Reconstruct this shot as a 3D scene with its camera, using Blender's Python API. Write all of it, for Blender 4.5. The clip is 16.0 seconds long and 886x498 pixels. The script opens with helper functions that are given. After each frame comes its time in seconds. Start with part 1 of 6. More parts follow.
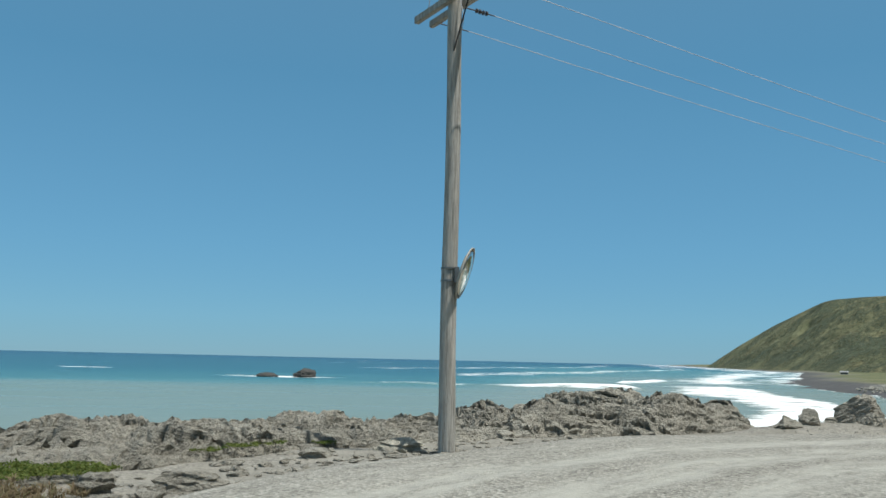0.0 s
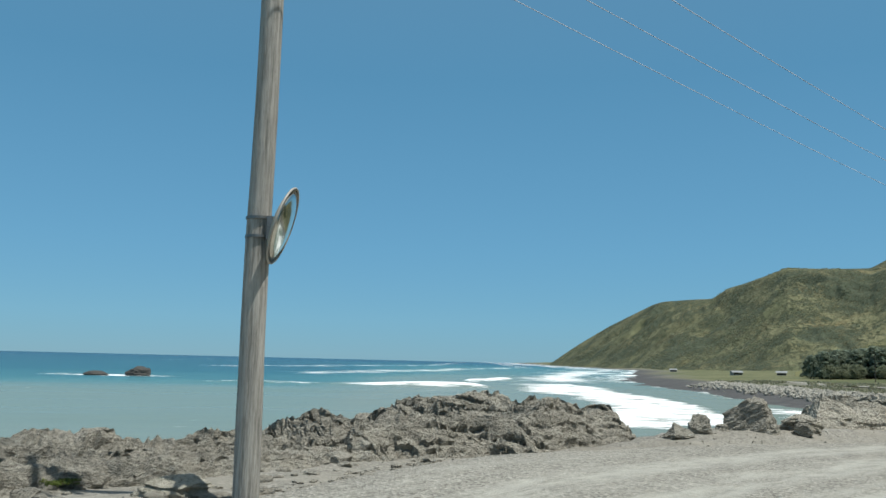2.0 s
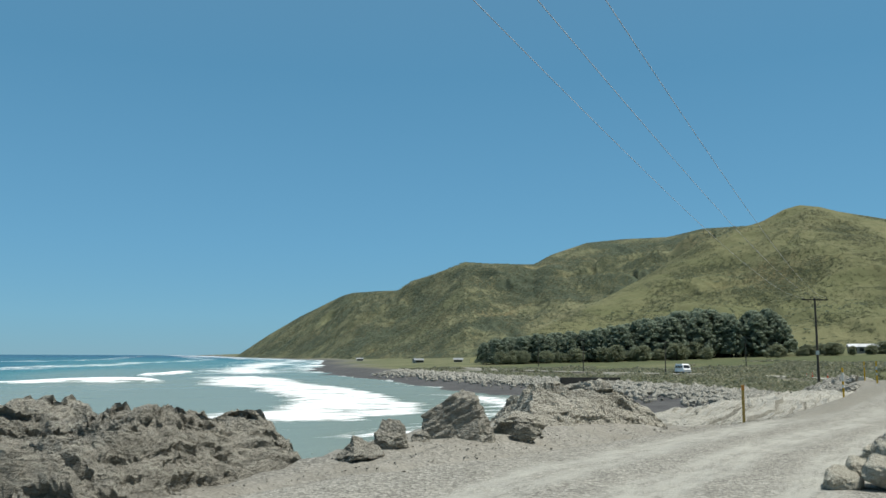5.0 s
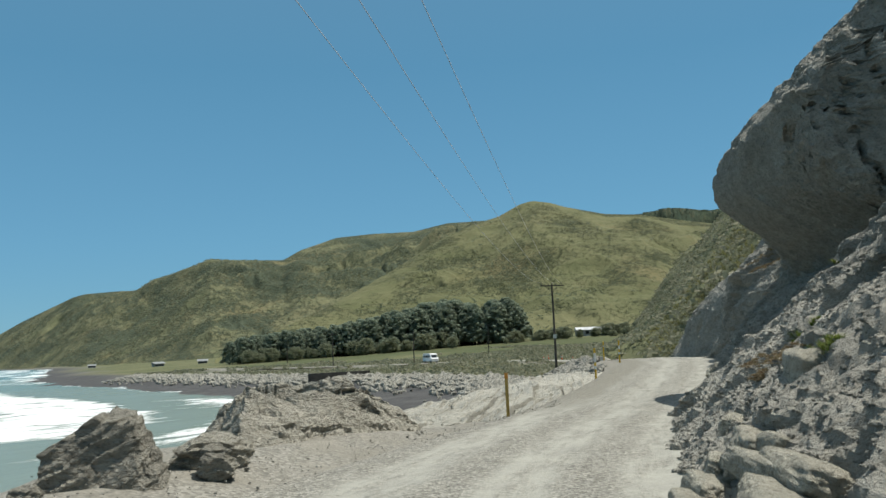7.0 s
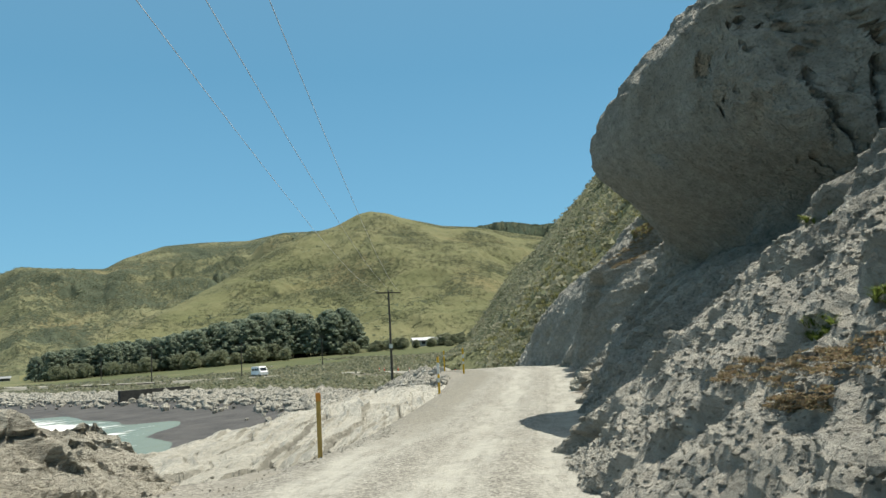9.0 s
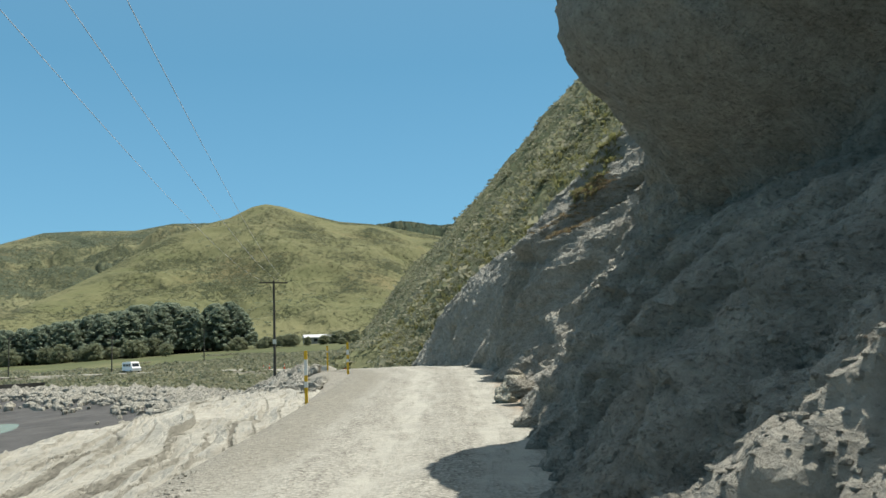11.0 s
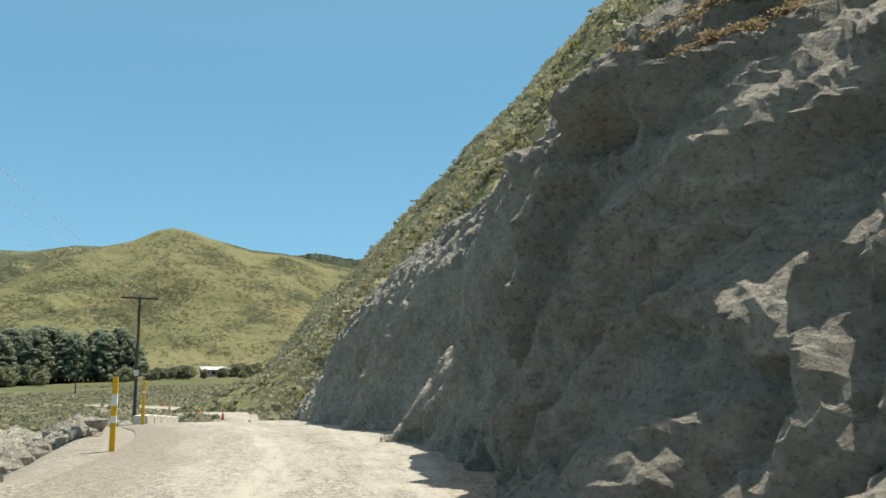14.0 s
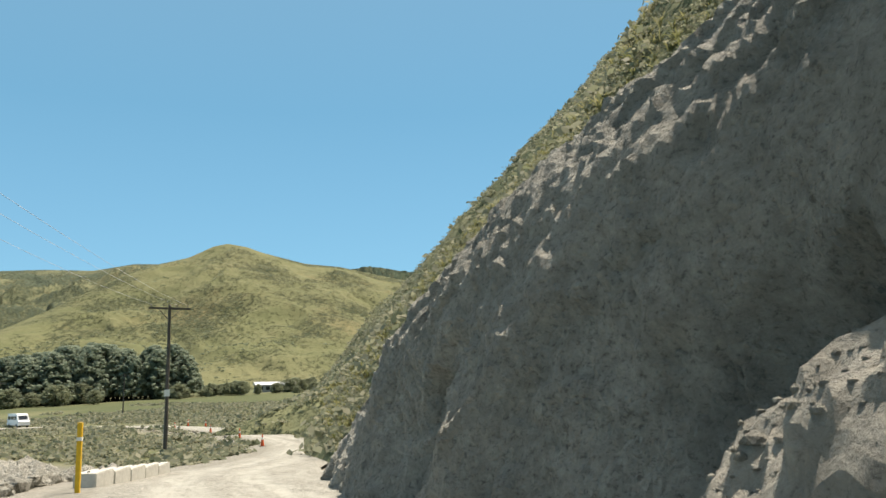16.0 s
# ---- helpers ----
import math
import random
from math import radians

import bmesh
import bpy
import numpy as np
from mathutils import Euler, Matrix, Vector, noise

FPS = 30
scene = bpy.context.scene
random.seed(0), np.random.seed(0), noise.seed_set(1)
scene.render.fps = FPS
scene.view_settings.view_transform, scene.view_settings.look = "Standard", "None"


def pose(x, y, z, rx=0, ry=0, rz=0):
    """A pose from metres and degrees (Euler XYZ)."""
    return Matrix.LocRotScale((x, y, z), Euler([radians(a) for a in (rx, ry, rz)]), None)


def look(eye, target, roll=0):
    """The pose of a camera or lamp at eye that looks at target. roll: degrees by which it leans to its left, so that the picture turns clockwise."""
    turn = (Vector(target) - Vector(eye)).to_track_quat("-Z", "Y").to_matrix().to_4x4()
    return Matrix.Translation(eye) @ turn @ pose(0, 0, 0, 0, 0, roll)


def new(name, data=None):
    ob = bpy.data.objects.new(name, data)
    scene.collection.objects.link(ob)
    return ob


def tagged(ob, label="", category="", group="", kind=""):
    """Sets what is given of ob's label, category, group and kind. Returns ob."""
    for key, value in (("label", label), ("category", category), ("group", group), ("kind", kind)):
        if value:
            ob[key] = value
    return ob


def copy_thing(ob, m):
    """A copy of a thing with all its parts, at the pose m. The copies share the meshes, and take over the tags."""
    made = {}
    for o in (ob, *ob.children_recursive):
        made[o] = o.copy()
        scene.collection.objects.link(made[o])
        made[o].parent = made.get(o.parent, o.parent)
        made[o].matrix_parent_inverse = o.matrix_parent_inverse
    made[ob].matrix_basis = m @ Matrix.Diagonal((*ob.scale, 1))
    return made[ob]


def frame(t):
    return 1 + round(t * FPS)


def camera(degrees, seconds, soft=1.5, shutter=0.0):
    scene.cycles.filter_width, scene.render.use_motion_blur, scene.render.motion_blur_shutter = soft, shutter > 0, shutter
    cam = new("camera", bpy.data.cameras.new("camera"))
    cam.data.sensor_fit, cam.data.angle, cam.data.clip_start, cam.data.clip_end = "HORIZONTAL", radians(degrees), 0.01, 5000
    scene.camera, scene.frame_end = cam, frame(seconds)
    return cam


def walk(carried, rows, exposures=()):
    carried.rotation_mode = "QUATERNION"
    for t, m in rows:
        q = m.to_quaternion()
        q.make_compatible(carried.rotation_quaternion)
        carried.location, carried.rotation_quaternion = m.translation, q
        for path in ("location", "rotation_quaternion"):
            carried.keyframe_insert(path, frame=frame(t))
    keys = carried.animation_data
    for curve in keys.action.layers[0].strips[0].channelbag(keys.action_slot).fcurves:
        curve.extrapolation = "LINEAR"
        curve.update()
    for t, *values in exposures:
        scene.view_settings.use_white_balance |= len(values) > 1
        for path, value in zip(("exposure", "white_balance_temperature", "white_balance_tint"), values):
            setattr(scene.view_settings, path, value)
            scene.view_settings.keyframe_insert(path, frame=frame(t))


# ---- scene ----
cam = camera(56.6, 16.0)
PATH = [
    (0, (-1.133, -0.947, 1.613), (-1.105, 1.035, 1.878), 1.3),
    (0.5, (-1.075, 0.267, 1.628), (-0.979, 2.247, 1.893), 1.5),
    (1, (-0.957, 1.401, 1.623), (-0.777, 3.375, 1.888), 1.5),
    (1.5, (-0.8, 2.543, 1.607), (-0.522, 4.506, 1.873), 1.4),
    (2, (-0.537, 3.745, 1.61), (-0.152, 5.689, 1.878), 1.4),
    (2.5, (-0.208, 4.877, 1.606), (0.294, 6.794, 1.874), 1.5),
    (3, (0.217, 6.042, 1.607), (0.844, 7.922, 1.873), 1.7),
    (3.5, (0.757, 7.158, 1.6), (1.511, 8.991, 1.867), 1.3),
    (4, (1.369, 8.287, 1.579), (2.242, 10.067, 1.844), 1.1),
    (4.2, (1.665, 8.69, 1.553), (2.576, 10.45, 1.818), 0.9),
    (6.3, (5.029, 12.695, 1.501), (6.391, 14.14, 1.741), -0.9),
    (6.5, (5.434, 13.03, 1.496), (6.845, 14.427, 1.735), -1.3),
    (7, (6.577, 13.865, 1.43), (8.097, 15.142, 1.665), -2.5),
    (7.5, (7.869, 14.78, 1.375), (9.476, 15.948, 1.602), -2.8),
    (8, (9.245, 15.677, 1.34), (10.915, 16.755, 1.563), -3.1),
    (8.5, (10.691, 16.559, 1.31), (12.404, 17.564, 1.544), -3.3),
    (9, (12.179, 17.431, 1.312), (13.921, 18.383, 1.555), -3.2),
    (9.2, (12.794, 17.769, 1.304), (14.548, 18.698, 1.55), -3.1),
    (11.3, (21.495, 21.771, 1.088), (23.357, 22.465, 1.315), -1.6),
    (11.5, (22.591, 22.244, 1.071), (24.462, 22.916, 1.297), -1.2),
    (12, (25.456, 23.309, 0.991), (27.341, 23.94, 1.211), -1.1),
    (12.5, (28.21, 24.363, 0.919), (30.114, 24.931, 1.151), -0.5),
    (13, (31.117, 25.386, 0.994), (33.024, 25.925, 1.261), -0.6),
    (13.5, (33.912, 26.4, 1.069), (35.818, 26.929, 1.363), -0.5),
    (14, (36.558, 27.391, 1.228), (38.46, 27.921, 1.542), -0.6),
    (14.5, (39.061, 28.406, 1.347), (40.959, 28.943, 1.677), -0.6),
    (15, (41.457, 29.437, 1.452), (43.352, 29.981, 1.787), -0.7),
    (15.5, (44.011, 30.442, 1.609), (45.895, 31.022, 1.949), -1.3),
    (16, (46.336, 31.454, 1.674), (48.196, 32.105, 2.017), -1.4),
]
walk(cam, [(t, look(eye, target, roll)) for t, eye, target, roll in PATH],
     [(0, 0.0, 6200, 8), (4, 0.0, 6250, 8), (6.5, 0.0, 6350, 8), (7.5, 0.08, 6500, 8), (9, 0.40, 6700, 7.8), (11.5, 0.40, 6600, 8.8), (13, 0.58, 6900, 10.5), (14, 0.62, 7080, 11.5), (16, 0.70, 7200, 13)])

# ---------------------------------------------------------------- light
SUN_DIR = Vector((0.30, -0.21, 0.93)).normalized()
world = bpy.data.worlds.new("world")
scene.world = world
world.use_nodes = True
wn = world.node_tree
sky = wn.nodes.new("ShaderNodeTexSky")
sky.sky_type = "NISHITA"
sky.sun_disc = False
sky.sun_elevation = math.asin(SUN_DIR.z)
sky.sun_rotation = math.atan2(SUN_DIR.x, SUN_DIR.y)
sky.altitude = 0
sky.air_density = 1.0
sky.dust_density = 0.0
sky.ozone_density = 2.5
wn.nodes["Background"].inputs[1].default_value = 0.085
tint = wn.nodes.new("ShaderNodeMix")
tint.data_type, tint.blend_type = "RGBA", "MULTIPLY"
tint.inputs[0].default_value = 1.0
tint.inputs[7].default_value = (0.66, 0.96, 1.0, 1)
wn.links.new(sky.outputs[0], tint.inputs[6])
haze = wn.nodes.new("ShaderNodeMix")
haze.data_type = "RGBA"
haze.inputs[0].default_value = 0.72
wn_up = wn.nodes.new("ShaderNodeSeparateXYZ")
wn.links.new(wn.nodes.new("ShaderNodeTexCoord").outputs["Generated"], wn_up.inputs[0])
air = wn.nodes.new("ShaderNodeValToRGB")
AIR = [(0.0, (0.222, 0.505, 0.775)), (0.045, (0.24, 0.56, 0.855)), (0.13, (0.215, 0.54, 0.84)), (0.33, (0.16, 0.445, 0.705)), (0.55, (0.21, 0.45, 0.66)), (0.78, (0.52, 0.62, 0.68)), (0.95, (1.0, 1.0, 0.96))]
while len(air.color_ramp.elements) < len(AIR):
    air.color_ramp.elements.new(0.99)
for i_, (at_, c_) in enumerate(AIR):
    air.color_ramp.elements[i_].position, air.color_ramp.elements[i_].color = at_, (*c_, 1)
wn.links.new(wn_up.outputs[2], air.inputs[0])
air_k = wn.nodes.new("ShaderNodeVectorMath")
air_k.operation = "SCALE"
air_k.inputs[3].default_value = 8.0
wn.links.new(air.outputs[0], air_k.inputs[0])
wn.links.new(air_k.outputs[0], haze.inputs[7])
wn.links.new(tint.outputs[2], haze.inputs[6])
wn.links.new(haze.outputs[2], wn.nodes["Background"].inputs[0])
sun = new("sun", bpy.data.lights.new("sun", "SUN"))
sun.data.energy = 5.0
sun.data.angle = radians(0.53)
sun.data.color = (1.0, 0.95, 0.87)
sun.rotation_euler = SUN_DIR.to_track_quat("Z", "Y").to_euler()
scene.view_settings.exposure = 0.0

# ---------------------------------------------------------------- materials


class Mat:
    """A node material with short hands for its nodes."""

    def __init__(self, name, rough=0.9, metal=0.0, spec=0.3):
        self.m = bpy.data.materials.new(name)
        self.m.use_nodes = True
        self.t = self.m.node_tree
        self.b = self.t.nodes["Principled BSDF"]
        self.b.inputs["Roughness"].default_value = rough
        self.b.inputs["Metallic"].default_value = metal
        self.b.inputs["Specular IOR Level"].default_value = spec
        self.co = self.t.nodes.new("ShaderNodeTexCoord").outputs["Object"]

    def n(self, kind, **ins):
        node = self.t.nodes.new("ShaderNode" + kind)
        for k, v in ins.items():
            sock = node.inputs[int(k[1:])] if k[0] == "i" and k[1:].isdigit() else node.inputs[k]
            if isinstance(v, bpy.types.NodeSocket):
                self.t.links.new(v, sock)
            else:
                sock.default_value = v
        return node

    def noise(self, scale, detail=5, rough=0.6, stretch=None, dist=0.0, co=None):
        c = co or self.co
        if stretch:
            c = self.n("Mapping", Vector=c, Scale=stretch).outputs[0]
        return self.n("TexNoise", Vector=c, Scale=scale, Detail=detail, Roughness=rough, Distortion=dist).outputs[0]

    def ramp(self, fac, *stops):
        node = self.n("ValToRGB", Fac=fac)
        r = node.color_ramp
        while len(r.elements) < len(stops):
            r.elements.new(0.5)
        for e, (p, c) in zip(r.elements, stops):
            e.position = p
            e.color = (*c, 1) if len(c) == 3 else c
        return node.outputs[0]

    def math(self, op, a, b=0.5, clamp=False):
        node = self.t.nodes.new("ShaderNodeMath")
        node.operation = op
        node.use_clamp = clamp
        for i, v in enumerate((a, b)):
            if isinstance(v, bpy.types.NodeSocket):
                self.t.links.new(v, node.inputs[i])
            else:
                node.inputs[i].default_value = v
        return node.outputs[0]

    def mix(self, fac, a, b, kind="MIX"):
        node = self.t.nodes.new("ShaderNodeMix")
        node.data_type = "RGBA"
        node.blend_type = kind
        for sock, v in ((node.inputs[0], fac), (node.inputs[6], a), (node.inputs[7], b)):
            if isinstance(v, bpy.types.NodeSocket):
                self.t.links.new(v, sock)
            else:
                sock.default_value = (*v, 1) if isinstance(v, tuple) and len(v) == 3 else v
        return node.outputs[2]

    def attr(self, name):
        node = self.t.nodes.new("ShaderNodeAttribute")
        node.attribute_name = name
        return node.outputs["Fac"]

    def color(self, c):
        if isinstance(c, tuple):
            self.b.inputs["Base Color"].default_value = (*c, 1)
        else:
            self.t.links.new(c, self.b.inputs["Base Color"])
        return self

    def bump(self, h, strength=0.5, dist=0.02):
        node = self.n("Bump", Height=h, Strength=strength, Distance=dist)
        self.t.links.new(node.outputs[0], self.b.inputs["Normal"])
        return self

    def rnd(self):
        return self.n("ObjectInfo").outputs["Random"]


def simple(name, c1, c2, scale=6.0, rough=0.8, bump=0.3, bd=0.01, stretch=None, metal=0.0, spec=0.3, lo=0.35, hi=0.65):
    k = Mat(name, rough, metal, spec)
    f = k.noise(scale, 6, 0.65, stretch)
    g = k.noise(scale * 7, 4, 0.6, stretch)
    f = k.math("ADD", k.math("MULTIPLY", f, 0.7), k.math("MULTIPLY", g, 0.3))
    k.color(k.ramp(f, (lo, c1), (hi, c2)))
    if bump:
        k.bump(f, bump, bd)
    return k.m


def rock_material(name, dark, mid, light, scale=1.0, dust=0.5, strata=(1, 1, 1), moss=None, relief=1.0, debris_sunlit=None, pitted=0.9):
    k = Mat(name, 0.92, 0, 0.2)
    big = k.noise(0.5 * scale, 6, 0.65, strata)
    fine = k.noise(4.0 * scale, 9, 0.74, strata, 0.4)
    grit = k.noise(28.0 * scale, 5, 0.75)
    f = k.math("ADD", k.math("MULTIPLY", big, 0.42), k.math("MULTIPLY", fine, 0.58))
    col = k.ramp(f, (0.36, dark), (0.5, mid), (0.64, light))
    col = k.mix(k.ramp(grit, (0.4, (0, 0, 0)), (0.75, (dust, dust, dust))), col, light)
    # One noise for both: darker colour and lower bump where it is low.
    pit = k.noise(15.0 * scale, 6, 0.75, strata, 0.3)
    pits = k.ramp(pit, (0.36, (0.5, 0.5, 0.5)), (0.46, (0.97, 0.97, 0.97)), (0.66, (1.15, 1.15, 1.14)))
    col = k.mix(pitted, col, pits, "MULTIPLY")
    if moss:
        w = k.ramp(k.noise(0.9 * scale, 5, 0.7), (0.56, (0, 0, 0)), (0.68, (0.8, 0.8, 0.8)))
        col = k.mix(w, col, moss)
    if debris_sunlit:
        w = k.math("MULTIPLY", k.attr("pale"), k.ramp(k.noise(1.6, 6, 0.7), (0.3, (0.45, 0.45, 0.45)), (0.6, (1, 1, 1))))
        col = k.mix(w, col, k.ramp(fine, (0.3, tuple(0.62 * v for v in debris_sunlit)), (0.6, debris_sunlit)))
    warp = k.n("Mapping", Vector=k.co, Scale=strata).outputs[0]
    warp = k.mix(0.12, warp, k.n("TexNoise", Vector=k.co, Scale=3.0 * scale, Detail=4).outputs[1])
    knob = k.n("TexVoronoi", Vector=warp, Scale=7.0 * scale, Detail=2.0, Roughness=0.6)
    crack = k.n("TexVoronoi", Vector=warp, Scale=2.2 * scale)
    crack.feature = "DISTANCE_TO_EDGE"
    edge = k.ramp(crack.outputs["Distance"], (0.0, (0, 0, 0)), (0.06, (1, 1, 1)))
    h = k.math("ADD", k.math("MULTIPLY", fine, 0.75), k.math("MULTIPLY", grit, 0.25))
    h = k.math("SUBTRACT", h, k.math("MULTIPLY", knob.outputs["Distance"], 0.35 * relief))
    h = k.math("ADD", h, k.math("MULTIPLY", edge, 0.12))
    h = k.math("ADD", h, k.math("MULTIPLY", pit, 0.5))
    k.color(col).bump(h, 1.0, 0.2 * relief)
    return k.m


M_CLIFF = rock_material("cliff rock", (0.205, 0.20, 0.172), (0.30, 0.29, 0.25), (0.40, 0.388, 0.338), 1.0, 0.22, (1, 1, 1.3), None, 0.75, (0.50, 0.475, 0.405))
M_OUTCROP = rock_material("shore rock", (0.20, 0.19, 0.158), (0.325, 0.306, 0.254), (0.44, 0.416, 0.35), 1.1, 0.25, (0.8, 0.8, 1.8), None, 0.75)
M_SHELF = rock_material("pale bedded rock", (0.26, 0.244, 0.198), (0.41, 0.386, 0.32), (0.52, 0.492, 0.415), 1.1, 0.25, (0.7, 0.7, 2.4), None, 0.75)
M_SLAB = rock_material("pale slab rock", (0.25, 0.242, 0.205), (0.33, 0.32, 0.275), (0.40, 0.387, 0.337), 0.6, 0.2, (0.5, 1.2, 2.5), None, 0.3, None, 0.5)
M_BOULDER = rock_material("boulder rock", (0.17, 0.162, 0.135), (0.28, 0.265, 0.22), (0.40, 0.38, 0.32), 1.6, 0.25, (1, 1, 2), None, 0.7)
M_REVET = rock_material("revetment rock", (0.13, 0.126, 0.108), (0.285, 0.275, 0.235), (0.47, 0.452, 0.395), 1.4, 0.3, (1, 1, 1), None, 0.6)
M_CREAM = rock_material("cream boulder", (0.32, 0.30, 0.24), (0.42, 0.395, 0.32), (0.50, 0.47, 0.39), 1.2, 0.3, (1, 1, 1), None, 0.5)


def road_material():
    k = Mat("gravel road", 0.95, 0, 0.15)
    uv = k.n("UVMap").outputs[0]
    sep = k.n("SeparateXYZ", Vector=uv).outputs
    run_ = k.n("Mapping", Vector=uv, Scale=(1, 16, 1)).outputs[0]
    wob = k.math("MULTIPLY", k.math("SUBTRACT", k.noise(0.35, 4, 0.6), 0.5), 1.0)
    u = k.math("ADD", sep[0], wob)
    tracks = None
    for centre in (-2.55, -0.85, 0.75):
        d = k.math("ABSOLUTE", k.math("SUBTRACT", u, centre))
        w = k.math("SUBTRACT", 1.0, k.math("DIVIDE", d, 0.75), True)
        tracks = w if tracks is None else k.math("MAXIMUM", tracks, w)
    patch = k.noise(0.9, 6, 0.7, None, 0.3, run_)
    pale = k.math("MULTIPLY", k.ramp(tracks, (0.1, (0, 0, 0)), (0.6, (1, 1, 1))), k.ramp(patch, (0.36, (0.5, 0.5, 0.5)), (0.5, (1, 1, 1))))
    along = k.ramp(sep[1], (0.0, (0.75, 0.75, 0.75)), (0.30, (1, 1, 1)), (0.70, (1, 1, 1)))
    pale = k.math("MULTIPLY", pale, along)
    worn = k.math("MULTIPLY", k.ramp(k.noise(1.3, 7, 0.75, None, 0.4, run_), (0.42, (0, 0, 0)), (0.60, (0.75, 0.75, 0.75))), k.ramp(sep[1], (0.26, (0.85, 0.85, 0.85)), (0.34, (0.2, 0.2, 0.2)), (0.45, (0.2, 0.2, 0.2)), (0.62, (1, 1, 1))))
    pale = k.math("MAXIMUM", pale, worn)
    pale = k.math("MULTIPLY", pale, k.ramp(k.noise(3.0, 7, 0.78, None, 0.2, run_), (0.40, (0.25, 0.25, 0.25)), (0.53, (0.95, 0.95, 0.95))))
    loose_ = k.math("MULTIPLY", k.math("DIVIDE", k.math("SUBTRACT", -1.95, u), 0.6, True), k.ramp(sep[1], (0.50, (0, 0, 0)), (0.58, (0.85, 0.85, 0.85))))
    pale = k.math("MULTIPLY", pale, k.math("SUBTRACT", 1.0, loose_))
    vor = k.n("TexVoronoi", Vector=k.co, Scale=26.0)
    stone = k.ramp(vor.outputs["Color"], (0.0, (0.10, 0.097, 0.083)), (0.5, (0.245, 0.235, 0.203)), (1.0, (0.44, 0.425, 0.375)))
    grit = k.noise(60, 4, 0.7)
    dirt = k.ramp(grit, (0.3, (0.305, 0.30, 0.262)), (0.7, (0.405, 0.398, 0.352)))
    mott = k.ramp(k.noise(2.2, 6, 0.7), (0.35, (0.82, 0.82, 0.82)), (0.7, (1.08, 1.08, 1.06)))
    col = k.mix(pale, stone, dirt)
    col = k.mix(0.8, col, mott, "MULTIPLY")
    col = k.mix(k.math("MULTIPLY", loose_, 0.75), col, k.ramp(k.noise(9.0, 6, 0.8), (0.35, (0.125, 0.118, 0.096)), (0.65, (0.27, 0.258, 0.214))))
    side_ = k.math("DIVIDE", k.math("SUBTRACT", u, 0.9), 0.6, True)
    there = k.ramp(sep[1], (0.58, (0, 0, 0)), (0.62, (0.8, 0.8, 0.8)), (0.71, (0.8, 0.8, 0.8)), (0.75, (0, 0, 0)))
    red = k.math("MULTIPLY", k.math("MULTIPLY", side_, there), k.ramp(k.noise(2.5, 6, 0.75), (0.42, (0, 0, 0)), (0.6, (1, 1, 1))))
    col = k.mix(red, col, (0.33, 0.23, 0.15))
    h = k.math("ADD", k.math("MULTIPLY", vor.outputs["Distance"], k.math("SUBTRACT", 1.15, pale)), k.math("MULTIPLY", grit, 0.35))
    k.color(col).bump(h, 0.7, 0.03)
    return k.m


def ground_material():
    k = Mat("ground", 0.95, 0, 0.15)
    vor = k.n("TexVoronoi", Vector=k.co, Scale=20.0)
    gravel = k.ramp(vor.outputs["Color"], (0.0, (0.125, 0.12, 0.103)), (0.5, (0.215, 0.205, 0.175)), (1.0, (0.34, 0.325, 0.283)))
    soil = k.ramp(k.noise(1.4, 6, 0.7), (0.35, (0.18, 0.168, 0.138)), (0.65, (0.275, 0.26, 0.22)))
    near = k.mix(k.ramp(k.noise(0.6, 4, 0.6), (0.45, (0, 0, 0)), (0.6, (0.8, 0.8, 0.8))), gravel, soil)
    sand = k.ramp(k.noise(0.35, 5, 0.6), (0.3, (0.055, 0.055, 0.055)), (0.7, (0.10, 0.098, 0.095)))
    a, b = k.noise(0.035, 6, 0.6), k.noise(0.35, 6, 0.75)
    f = k.math("ADD", k.math("MULTIPLY", a, 0.55), k.math("MULTIPLY", b, 0.45))
    plain = k.ramp(f, (0.34, (0.055, 0.072, 0.034)), (0.46, (0.10, 0.112, 0.055)), (0.56, (0.155, 0.15, 0.082)), (0.68, (0.12, 0.135, 0.06)))
    field = k.ramp(k.noise(0.12, 6, 0.7), (0.3, (0.066, 0.082, 0.038)), (0.7, (0.10, 0.108, 0.053)))
    plain = k.mix(k.attr("field"), plain, field)
    col = k.mix(k.attr("sand"), near, sand)
    col = k.mix(k.attr("plain"), col, plain)
    h = k.math("ADD", k.math("MULTIPLY", vor.outputs["Distance"], 0.6), k.math("MULTIPLY", b, 0.6))
    k.color(col).bump(h, 0.6, 0.04)
    return k.m


